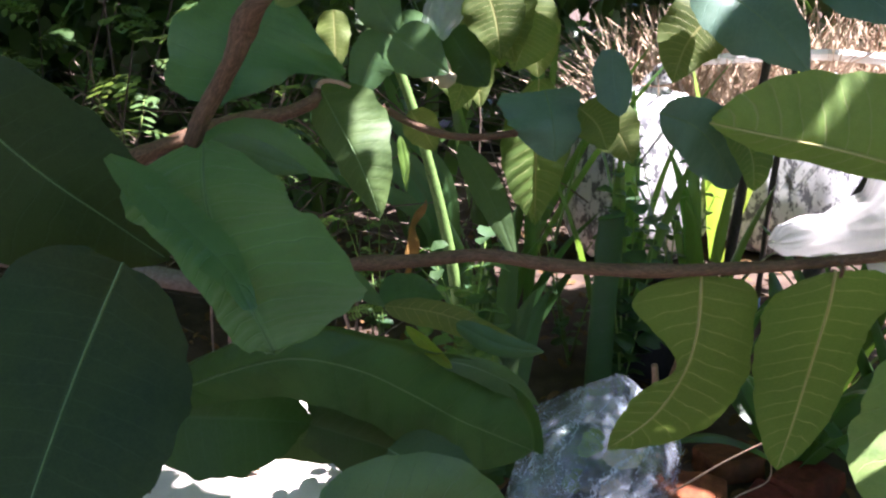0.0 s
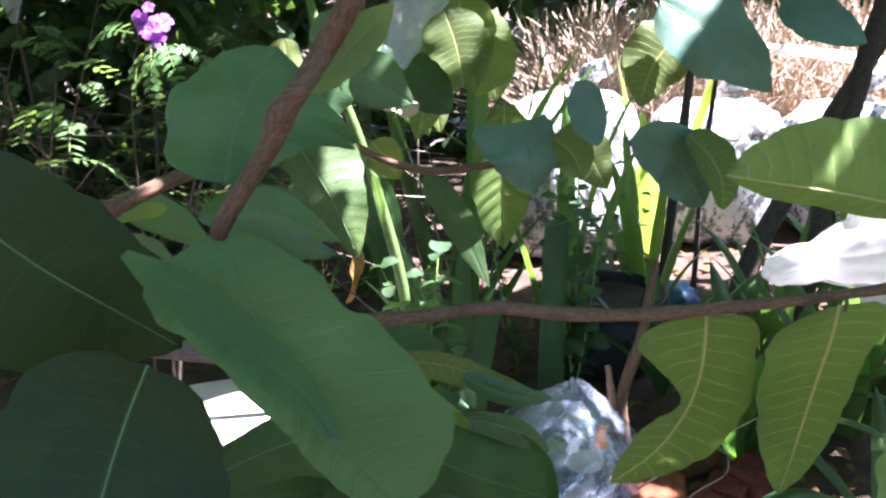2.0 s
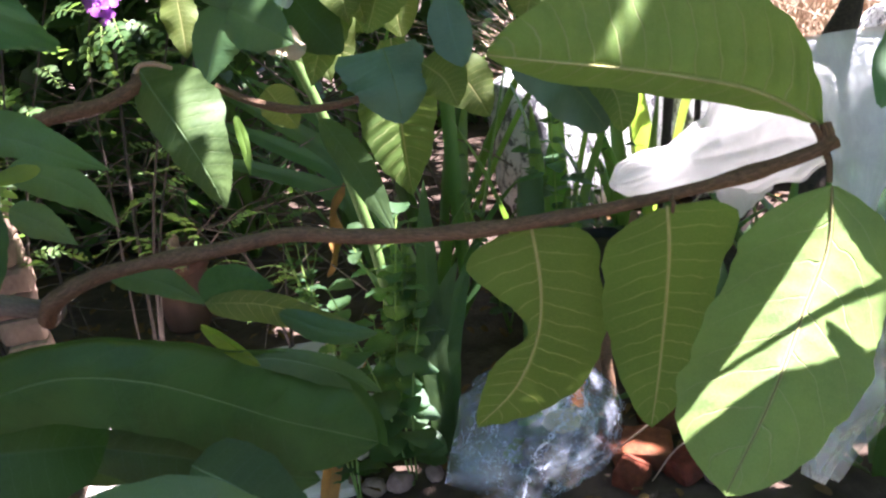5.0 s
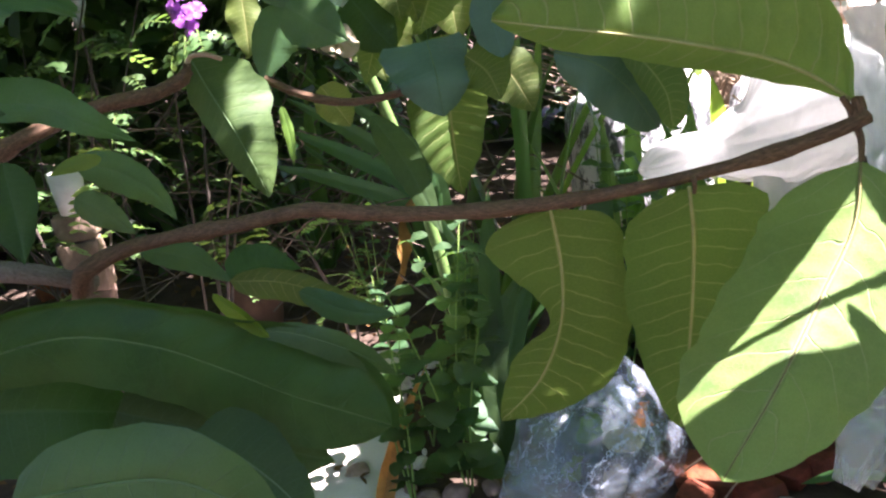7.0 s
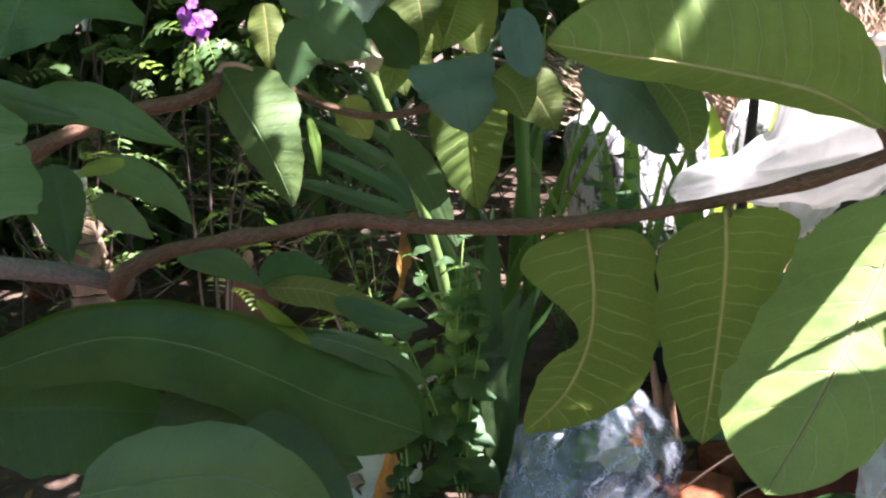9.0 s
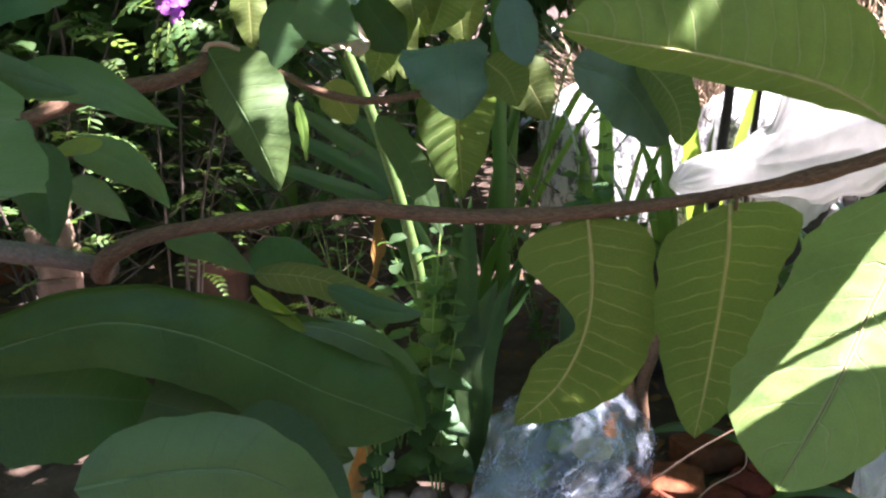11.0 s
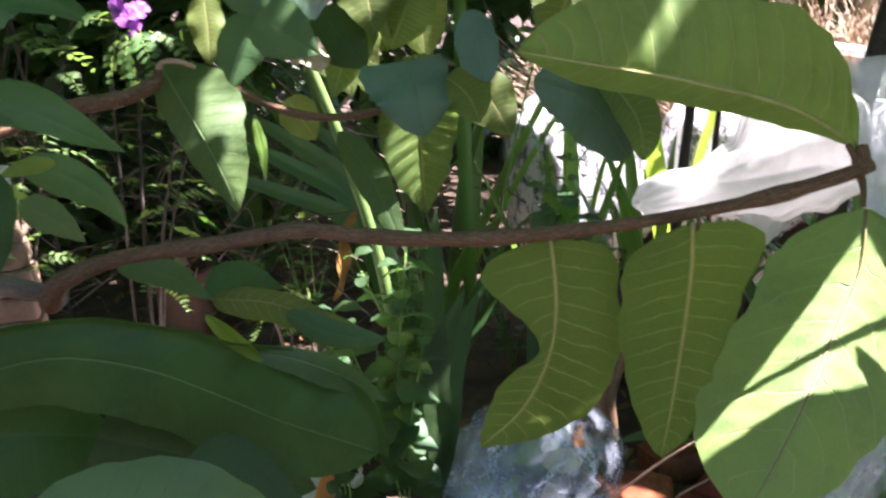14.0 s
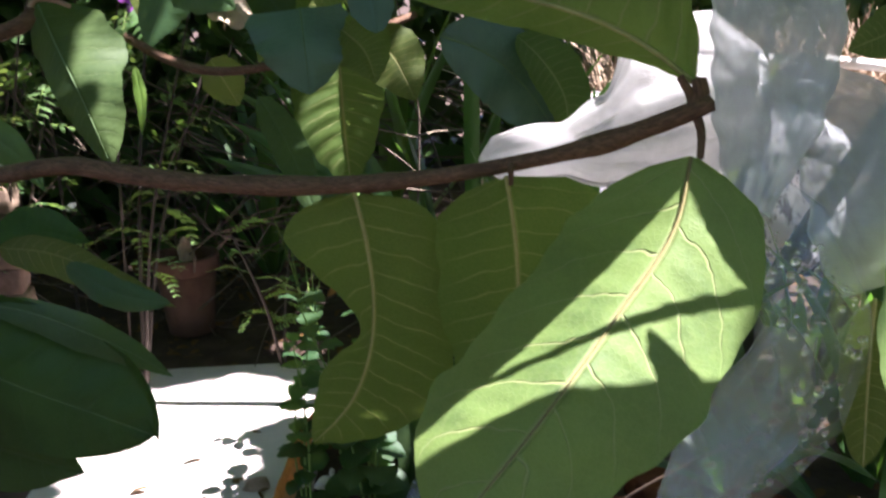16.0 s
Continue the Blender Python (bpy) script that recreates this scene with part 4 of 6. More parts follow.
# Extra crown leaves to shade a place below: place, width and count of leaves.
THICK = [((-0.17, 0.38, 0.88), 0.06, 220), ((-0.19, 0.42, 0.98), 0.06, 160), ((-0.06, 0.33, 0.97), 0.05, 110), ((0.06, 1.55, 0.30), 0.07, 160), ((0.03, 0.545, 0.77), 0.025, 60), ((0.10, 1.25, 0.75), 0.05, 60), ((0.39, 0.53, 0.92), 0.03, 130), ((0.42, 0.53, 0.87), 0.03, 80), ((0.37, 0.49, 0.77), 0.03, 90), ((0.02, 1.52, 0.40), 0.09, 220), ((0.235, 0.592, 0.782), 0.05, 260), ((0.245, 0.611, 0.679), 0.03, 60), ((-0.112, 0.848, 0.883), 0.022, 110), ((0.153, 0.627, 0.803), 0.04, 120), ((-0.078, 0.374, 0.968), 0.09, 180), ((-0.55, -0.35, 1.2), 0.40, 120), ((0.199, 0.847, 0.921), 0.07, 25), ((0.005, 0.521, 0.787), 0.06, 80), ((0.2, 2.4, 0.5), 0.3, 500), ((-1.0, 2.2, 0.6), 0.4, 700), ((0.03, 1.8, 0.35), 0.10, 80), ((-0.3, 2.9, 0.5), 0.4, 600), ((-0.12, 1.82, 0.70), 0.07, 130), ((0.03, 1.74, 0.50), 0.09, 220), ((0.55, 1.48, 0.05), 0.1, 60), ((0.35, 2.3, 0.6), 0.2, 350), ((0.55, 2.3, 0.4), 0.2, 250), ((-0.08, 1.90, 0.75), 0.05, 80), ((0.10, 1.58, 0.30), 0.08, 150), ((-0.03, 1.75, 0.48), 0.06, 220), ((-0.02, 1.75, 0.40), 0.06, 120), ((-0.66, 2.45, 0.2), 0.12, 260), ((0.078, 0.549, 0.778), 0.012, 40), ((-0.13, 2.16, 0.42), 0.05, 90)]


def crown(plant):
    rng = np.random.default_rng(11)
    way = np.array(SUN_WAY)
    proto = blade("proto", [(-0.07, 0, 0), (-0.02, 0, 0.012), (0.03, 0, 0.006), (0.07, 0, -0.015)], (0, 1, 0), 0.032, 0.032, n=8, m=2)
    base = np.array([v.co for v in proto.vertices])
    faces = np.array([p.vertices[:] for p in proto.polygons])
    src = np.empty(len(proto.loops) * 2, np.float32)
    proto.uv_layers[0].data.foreach_get("uv", src)
    verts, polys, made = [], [], 0
    spots = [(rng.uniform(-3.0, 2.4), rng.uniform(-0.1, 5.2), rng.uniform(1.5, 2.3)) for _ in range(14000)]
    for at, wide, count in THICK:
        for _ in range(count):
            near = np.array(at) + rng.normal(0, wide, 3)
            spots.append(near + way * (rng.uniform(1.5, 2.2) - near[2]) / way[2])
    for i, c in enumerate(spots):
        rng = np.random.default_rng(500 + i)
        c = np.array(c)
        fall = c - way * (c[2] - 0.4) / way[2]
        if fall[1] > 2.75 and fall[0] > 0.45 and rng.random() < 0.62:
            continue
        turn = np.array(Euler((rng.uniform(-0.5, 0.5), rng.uniform(-0.3, 0.9), rng.uniform(0, 6.28))).to_matrix())
        grown = base @ turn.T * rng.uniform(0.8, 1.15) + c
        if any(np.linalg.norm((off := grown - np.array(g)) - np.outer(off @ way, way), axis=1).min() < r for g, r in GAPS):
            continue
        verts.append(grown)
        polys.append(faces + made * len(base))
        made += 1
    me = bpy.data.meshes.new("crown")
    me.from_pydata(np.concatenate(verts).tolist(), [], np.concatenate(polys).tolist())
    lay = me.uv_layers.new(name="UVMap")
    lay.data.foreach_set("uv", np.tile(src, made))
    me.polygons.foreach_set("use_smooth", [True] * len(me.polygons))
    bpy.data.meshes.remove(proto)
    return tagged(part("crown", me, LEAF["upper"], plant), kind="stuff")


crown(shrub)

# ---- plastic bags on the bough ----


def film(name, axis, side, knots, deep, wrinkle, seed, rows=80, cols=110, pleats=22):
    """A flattened pouch of film along an axis: half-widths at the knots, crumpled in pleats that run along it."""
    p = flow(axis, rows)
    u = np.linspace(0, 1, rows)
    t = unit(np.gradient(p, axis=0))
    s = np.array(side, float)[None]
    s = unit(s - t * (t * s).sum(1, keepdims=True))
    nor = np.cross(s, t)
    x, wa, wb, dp = np.array(knots, float).T
    wa, wb, dp = np.interp(u, x, wa), np.interp(u, x, wb), np.interp(u, x, dp) * deep
    ang = np.linspace(0, 2 * np.pi, cols)
    c, q = np.cos(ang), np.sin(ang)
    across = np.where(c[None] > 0, wa[:, None], wb[:, None]) * c[None]
    rise = dp[:, None] * q[None]
    crumple = np.zeros((rows, cols))
    for i in range(rows):
        for j in range(cols - 1):
            v = Vector((p[i] + s[i] * across[i, j] + nor[i] * rise[i, j]).tolist())
            fold = abs(noise.noise(Vector((j / cols * pleats, u[i] * 1.6, seed)))) * 2 - 0.6
            crumple[i, j] = 0.75 * fold + 0.4 * (abs(noise.noise(v * 30 + Vector((seed, 0, 0)))) * 2 - 0.5) + 0.12 * noise.noise(v * 90)
    crumple[:, -1] = crumple[:, 0]
    size = wrinkle * np.minimum(1, (wa + wb)[:, None] * 25)
    ripple = 1 + 0.04 * np.sin(u * 31 + seed)[:, None] * (np.abs(c) > 0.7)[None]
    grid = p[:, None] + s[:, None] * (across * ripple + crumple * size * 0.5 * c[None])[:, :, None] + nor[:, None] * (rise + crumple * size)[:, :, None]
    uv = np.stack(np.broadcast_arrays(u[:, None], np.linspace(0, 1, cols)[None]), -1)
    return sheet(name, grid, uv)


# The white bag hangs behind the bough, gathered where it is knotted to it.
bag = thing("plastic_bag", (0.30, 0.56, 0.88), "crumpled white plastic bag caught behind the brown bough", "bag", "bags on the bough")
bag.matrix_world = Matrix.Identity(4)
part("bag_film", film("bag_film", [(0.254, 0.615, 0.873), (0.278, 0.623, 0.877), (0.312, 0.628, 0.88), (0.346, 0.623, 0.887), (0.376, 0.618, 0.895), (0.402, 0.601, 0.901)], (0, -0.35, -1), [(0, 0.004, 0.003, 0.3), (0.06, 0.014, 0.012, 0.6), (0.3, 0.018, 0.014, 1), (0.48, 0.028, 0.026, 1.2), (0.60, 0.034, 0.058, 1.2), (0.85, 0.034, 0.056, 1), (1, 0.020, 0.030, 0.6)], 0.018, 0.0055, 2.0, 110, 150, 13), WHITE_FILM, bag)
part("torn_corner", film("torn_corner", [(0.343, 0.617, 0.866), (0.336, 0.607, 0.852), (0.328, 0.598, 0.838)], (1, 0, 0), [(0, 0.024, 0.024, 1), (0.5, 0.012, 0.012, 0.6), (1, 0.001, 0.001, 0.1)], 0.004, 0.003, 5.0, 40, 40), WHITE_FILM, bag)
knot = thing("plastic_bag", (0.38, 0.49, 0.95), "milky plastic bag knotted round the end of the bough", "bag", "bags on the bough")
knot.matrix_world = Matrix.Identity(4)
part("bag_neck", film("bag_neck", [(0.388, 0.558, 0.966), (0.388, 0.551, 0.942), (0.385, 0.542, 0.911), (0.38, 0.529, 0.885), (0.374, 0.518, 0.868)], (-1, 0, 0), [(0, 0.030, 0.032, 1), (0.3, 0.028, 0.030, 1), (0.6, 0.024, 0.024, 1), (0.85, 0.016, 0.012, 0.8), (1, 0.008, 0.008, 0.5)], 0.012, 0.0013, 8.0, pleats=9), MILKY_FILM, knot)
part("bag_tail", film("bag_tail", [(0.395, 0.566, 0.925), (0.418, 0.554, 0.901), (0.434, 0.531, 0.872), (0.448, 0.522, 0.838)], (-0.6, 0, -0.8), [(0, 0.010, 0.014, 0.6), (0.35, 0.022, 0.030, 1), (0.75, 0.034, 0.046, 1), (1, 0.030, 0.040, 0.5)], 0.007, 0.0020, 12.0, pleats=9), MILKY_FILM, knot)
pouch = thing("plastic_pouch", (0.37, 0.45, 0.80), "clear plastic bag beaded with water drops hanging from the bough", "bag", "bags on the bough")
pouch.matrix_world = Matrix.Identity(4)
POUCH_AXIS = [(0.375, 0.539, 0.884), (0.396, 0.531, 0.85), (0.404, 0.515, 0.816), (0.395, 0.509, 0.778), (0.373, 0.499, 0.748), (0.349, 0.485, 0.712)]
POUCH_KNOTS = [(0, 0.010, 0.010, 0.4), (0.2, 0.020, 0.024, 0.9), (0.45, 0.024, 0.027, 1), (0.7, 0.033, 0.022, 0.9), (0.9, 0.026, 0.010, 0.6), (1, 0.012, 0.006, 0.3)]
part("bag_corner", film("bag_corner", [(p[0] - 0.006, p[1] + 0.004, p[2] - 0.004) for p in POUCH_AXIS[2:]], (-1, 0, 0), [(0, 0.012, 0.012, 0.5), (0.3, 0.028, 0.020, 0.9), (0.7, 0.024, 0.012, 0.7), (1, 0.010, 0.006, 0.3)], 0.006, 0.002, 27.0, 50, 60, 3), CLOUDY_FILM, pouch)
part("bag_film", film("bag_film", POUCH_AXIS, (-1, 0, 0), POUCH_KNOTS, 0.009, 0.003, 21.0, pleats=7), CLEAR_FILM, pouch)


def beads(bag, axis, knots, count, seed):
    """Water drops on the inside of the film, large ones few and small ones many."""
    rng = np.random.default_rng(seed)
    p = flow(axis, 60)
    x, wa, wb, _ = np.array(knots, float).T
    proto = bmesh.new()
    bmesh.ops.create_icosphere(proto, subdivisions=2, radius=1.0)
    ball = bpy.data.meshes.new("drop")
    for f in proto.faces:
        f.smooth = True
    proto.to_mesh(ball)
    proto.free()
    ball.materials.append(DROP)
    for k in range(count):
        i = int(rng.uniform(10, 50))
        u = i / 59
        across = rng.uniform(-np.interp(u, x, wa), np.interp(u, x, wb)) * 0.8
        r = min(0.0024, 0.0006 * (1 + rng.pareto(2.0)))
        at = p[i] + (across, -0.0105, rng.uniform(-0.003, 0.003))
        ob = new("drop", ball)
        ob.parent = bag
        ob.matrix_basis = Matrix.LocRotScale(Vector(at.tolist()), None, Vector((r, r * 0.5, r * rng.uniform(0.9, 1.25))))


beads(pouch, POUCH_AXIS, POUCH_KNOTS, 220, 4)

# ---- on the ground ----


def crumpled(name, size, seed, detail=6, depth=0.5):
    """A crumpled heap of film: flat facets, each tipped its own way, that meet in sharp creases."""
    bm = bmesh.new()
    bmesh.ops.create_icosphere(bm, subdivisions=detail, radius=0.5)

    def facet(q):
        near, at = noise.voronoi(q)
        tip = Vector(noise.noise_vector(at[0] * 7.3 + Vector((0.37, 0.11, 0.73))))
        return (q - at[0]).dot(tip) * 1.6 + 0.35 * near[0]

    for v in bm.verts:
        q = v.co + Vector((seed, 0, seed)) + 0.05 * Vector(noise.noise_vector(v.co * 6))
        k = 0.9 + depth * facet(q * 2.3) * 0.7 + depth * facet(q * 5.2) * 0.2 + 0.18 * noise.noise(v.co * 1.9 + Vector((0, seed, 0)))
        v.co = Vector((v.co.x * size[0] * k, v.co.y * size[1] * k, max(v.co.z * size[2] * k, -0.34 * size[2])))
    for f in bm.faces:
        f.smooth = True
    me = bpy.data.meshes.new(name)
    bm.to_mesh(me)
    bm.free()
    return me


def creased(name, corners, seed, cuts=9, dent=0.03):
    """Film stretched over corners: big flat facets with sharp ridges, dented and finely crumpled between them."""
    bm = bmesh.new()
    for q in corners:
        bm.verts.new(q)
    hull = bmesh.ops.convex_hull(bm, input=bm.verts[:])
    loose = [g for g in hull["geom_interior"] + hull["geom_unused"] if isinstance(g, bmesh.types.BMVert)]
    bmesh.ops.delete(bm, geom=loose, context="VERTS")
    bmesh.ops.subdivide_edges(bm, edges=bm.edges[:], cuts=cuts, use_grid_fill=True)
    bm.normal_update()
    moved = []
    for v in bm.verts:
        q = v.co * 9 + Vector((seed, seed * 0.7, 0)) + 0.25 * Vector(noise.noise_vector(v.co * 14))
        near, at = noise.voronoi(q)
        tip = Vector(noise.noise_vector(at[0] * 7.3 + Vector((0.37, 0.11, 0.73))))
        slope = (q - at[0]).dot(tip) * 1.2
        fine, at2 = noise.voronoi(q * 2.7)
        tip2 = Vector(noise.noise_vector(at2[0] * 5.1 + Vector((0.2, 0.61, 0.4))))
        slope += 0.45 * (q * 2.7 - at2[0]).dot(tip2)
        moved.append(v.co + v.normal * dent * (slope - 0.25 + 0.5 * noise.noise(v.co * 7)))
    for v, co in zip(bm.verts, moved):
        v.co = (co.x, co.y, max(co.z, -0.01))
    for f in bm.faces:
        f.smooth = True
    me = bpy.data.meshes.new(name)
    bm.to_mesh(me)
    bm.free()
    return me


heap = thing("plastic_bag", (0.295, 1.53, 0.0), "crumpled clear plastic bag with rubbish inside lying on the soil", "bag")
HEAP = [(0.069, 0.026, 0.267), (-0.032, 0.031, 0.242), (-0.16, -0.037, 0.189), (-0.202, -0.156, 0.087), (0.192, 0.008, 0.107), (0.158, -0.077, 0.046), (-0.024, -0.22, 0.039), (-0.028, -0.186, 0.188), (0.093, -0.153, 0.153), (-0.127, -0.113, 0.198), (0.055, 0.186, 0.2), (-0.128, 0.123, 0.142), (0.154, 0.168, 0.08), (-0.1, 0.06, 0.0), (0.13, 0.08, 0.0)]
part("bag_film", creased("bag_film", HEAP, 3.0, 9, 0.02), GROUND_FILM, heap)
inner = part("film_layer", creased("film_layer", [(x * 0.86, y * 0.8 + 0.02, z * 0.84) for x, y, z in HEAP], 9.0, 7, 0.05), GROUND_FILM, heap)
part("contents", creased("contents", [(x * 0.62 + 0.01, y * 0.6 + 0.03, z * 0.62) for x, y, z in HEAP], 7.0, 5, 0.06), SCRAPS, heap, "dirty grey scraps")
for k, (x, y, z, tint) in enumerate([(0.04, -0.05, 0.12, "ash"), (-0.06, -0.06, 0.07, "fern"), (0.08, -0.03, 0.16, "dry"), (-0.02, -0.04, 0.15, "fern"), (0.02, -0.08, 0.05, "ash")]):
    bit = part("scrap", blade("scrap", [(-0.04, 0, 0), (0, 0, 0.012), (0.045, 0, -0.01)], (0, 1, 0), 0.026, 0.022, wave=0.4, seed=k, n=10, m=3), LEAF[tint], heap)
    bit.matrix_basis = pose(x, y, z, 60 + 13 * k, 20 * k, 47 * k)


def brick_at(x, y, z, turn, tip=0, size=(0.21, 0.10, 0.065), seed=0, label="broken red clay brick on the soil", clay=BRICK):
    return solid("brick", worn_block("brick", size, 0.013, seed, 5), clay, pose(x, y, z, tip, 0, turn), label, "brick", "bricks")


brick_at(0.50, 1.50, 0.020, -16, 9, (0.12, 0.09, 0.055), 1)
brick_at(0.58, 1.44, 0.012, 24, -12, (0.09, 0.07, 0.05), 21)
brick_at(0.46, 1.43, 0.010, 50, 8, (0.07, 0.06, 0.045), 22)
brick_at(0.65, 1.50, 0.012, -40, 10, (0.08, 0.06, 0.04), 23)
brick_at(0.74, 1.54, 0.020, 30, -6, (0.14, 0.09, 0.055), 2)
brick_at(0.60, 1.62, 0.02, 14, -8, (0.13, 0.10, 0.06), 3)
for k in range(9):
    brick_at(-0.865 + 0.006 * math.sin(2.3 * k), 1.90 + 0.005 * math.sin(1.7 * k), 0.032 + 0.064 * k, 14 + 7 * math.sin(3.1 * k), 0, (0.092, 0.085, 0.064), 40 + k, "weathered brown brick in a loose stack", BRICK_OLD)
brick_at(-1.60, 3.00, 0.03, 40, 0, seed=5)
for i, (x, y, w) in enumerate([(-0.055, 1.495, 0.055), (-0.003, 1.50, 0.06), (-0.10, 1.53, 0.04), (0.07, 1.52, 0.045), (0.62, 1.40, 0.05), (-0.22, 1.60, 0.06)]):
    solid("stone", lump("stone", (w, w * 0.8, w * 0.65), 3, 0.25, i), STONE, pose(x, y, w * 0.16, 0, 0, 40 * i), "small pale pinkish stone half sunk in the soil", "stone", "stones")

rub = np.random.default_rng(77)
for i in range(18):
    w = rub.uniform(0.018, 0.05)
    solid("stone", lump("stone", (w, w * rub.uniform(0.6, 0.9), w * 0.6), 2, 0.3, 30 + i, False), CONCRETE, pose(rub.uniform(-0.17, -0.06), rub.uniform(1.56, 2.12), w * 0.15, rub.uniform(-20, 20), 0, rub.uniform(0, 360)), "broken bit of pale rubble beside the slab", "stone", "rubble by the slab")


def straps(place, count, length, width, seed, label, kind="strap", lean=0.5, category="plant", name="strap_leaf_plant", wide=0.25):
    """A clump of long arching strap leaves."""
    rng = np.random.default_rng(seed)
    root = thing(name, place, label, category, "strap leaf clumps")
    for k in range(count):
        turn = 6.2832 * (k / count) + rng.uniform(-0.5, 0.5)
        out = np.array([math.cos(turn), math.sin(turn), 0.0])
        long = length * rng.uniform(0.6, 1.05)
        tilt = rng.uniform(0.1, 1.0) * lean
        bow = rng.uniform(0.2, 1.0) * lean * 1.6
        u = np.linspace(0, 1, 6)
        ang = tilt + bow * u**1.6
        step = np.c_[np.sin(ang)[:, None] * out[None, :2], np.cos(ang)] * long / 5
        mid = np.r_[[[0, 0, 0]], np.cumsum(step, 0)[:-1]] + out * rng.uniform(0, 0.03)
        side = (-out[1], out[0], 0)
        w = width * rng.uniform(0.7, 1.2)
        knots = [(0, 0.55), (0.2, 0.85), (0.5, 1), (0.8, 0.7), (0.95, 0.25), (1, 0)]
        me = blade("leaf", mid, side, w, w, knots, knots, fa=wide * 90, fb=wide * 90, camber=0.1, wave=0.02, quilt=0.0, seed=seed * 50 + k, n=18, m=2, twist=rng.uniform(-40, 40))
        part("leaf", me, LEAF[kind], root)
    return root


DARK_STRAPS = "clump of long dark green strap leaves in the bed"
straps((0.55, 2.60, 0), 4, 0.85, 0.036, 1, DARK_STRAPS, lean=0.5)
straps((0.20, 2.40, 0), 4, 1.30, 0.024, 2, "tall clump of bright green strap leaves in the bed", lean=0.25)
straps((0.12, 2.55, 0), 7, 1.0, 0.030, 13, DARK_STRAPS, lean=0.55)
straps((-0.12, 2.75, 0), 10, 1.10, 0.030, 3, DARK_STRAPS, lean=0.6)
straps((0.10, 2.05, 0), 8, 0.55, 0.026, 4, "small clump of glossy strap leaves in the bed", lean=0.6)
straps((0.42, 2.10, 0), 4, 0.70, 0.030, 5, "small clump of glossy strap leaves in the bed", lean=0.45)
straps((0.72, 2.35, 0), 8, 0.66, 0.032, 6, "small clump of glossy strap leaves in the bed", lean=0.5)
straps((0.95, 2.95, 0), 3, 0.80, 0.034, 7, "clump of sunlit yellow-green strap leaves", "lime", lean=0.3)
straps((0.66, 1.95, 0), 10, 0.46, 0.024, 8, "low clump of broad strap leaves beside the bricks", lean=0.8)
straps((0.74, 1.62, 0), 12, 0.52, 0.034, 9, "low clump of broad strap leaves beside the bricks", lean=0.9)
straps((1.02, 1.70, 0), 12, 0.62, 0.036, 11, "low clump of broad strap leaves beside the bricks", lean=0.8)
straps((0.92, 1.38, 0), 10, 0.38, 0.024, 12, "low clump of broad strap leaves beside the bricks", lean=0.9)
straps((0.98, 1.98, 0), 11, 0.50, 0.026, 17, "low clump of broad strap leaves beside the bricks", lean=0.7)
straps((1.30, 2.15, 0), 11, 0.60, 0.030, 18, DARK_STRAPS, lean=0.7)
straps((1.22, 1.62, 0), 10, 0.45, 0.028, 19, "low clump of broad strap leaves beside the bricks", lean=0.8)
straps((-0.55, 3.0, 0), 10, 0.9, 0.026, 10, "clump of long dark green strap leaves in the shade", lean=0.6)


def straps_to(place, leaves, width, seed, label, kind="strap"):
    """A clump of strap leaves that bend from one foot towards given tips."""
    root = thing("strap_leaf_plant", place, label, "plant", "strap leaf clumps")
    foot = np.array(place)
    for k, (tip, waist, grow) in enumerate(leaves):
        end, bend = np.array(tip) - foot, np.array(waist) - foot
        mid = [(0, 0, 0), tuple(bend * 0.55), tuple(bend), tuple(0.5 * bend + 0.5 * end + (0, 0, 0.02)), tuple(end)]
        side = np.cross(end, (0.1, -1, 0.35))
        knots = [(0, 0.6), (0.2, 0.9), (0.55, 1), (0.8, 0.75), (0.95, 0.25), (1, 0)]
        part("leaf", blade("leaf", mid, side, width * grow, width * grow, knots, knots, fa=18, fb=18, camber=0.1, wave=0.02, quilt=0.0, seed=seed + k, n=22, m=3), LEAF[kind], root)
    return root


straps_to((0.02, 2.26, 0), [((-0.43, 2.31, 0.74), (-0.09, 2.26, 0.49), 1.0), ((-0.45, 2.29, 0.66), (-0.08, 2.25, 0.44), 1.0), ((-0.33, 2.31, 0.76), (-0.05, 2.27, 0.52), 0.8), ((-0.50, 2.26, 0.57), (-0.10, 2.24, 0.40), 0.9)], 0.030, 300, "clump of broad dark strap leaves arching sideways")
straps_to((0.10, 1.58, 0), [((0.17, 1.66, 0.42), (0.10, 1.60, 0.26), 1.0), ((0.20, 1.70, 0.40), (0.13, 1.62, 0.25), 1.0), ((0.08, 1.62, 0.34), (0.08, 1.60, 0.2), 0.7), ((0.12, 1.66, 0.60), (0.10, 1.62, 0.34), 0.9)], 0.030, 320, "clump of upright dark strap leaves beside the clear bag", "dark")


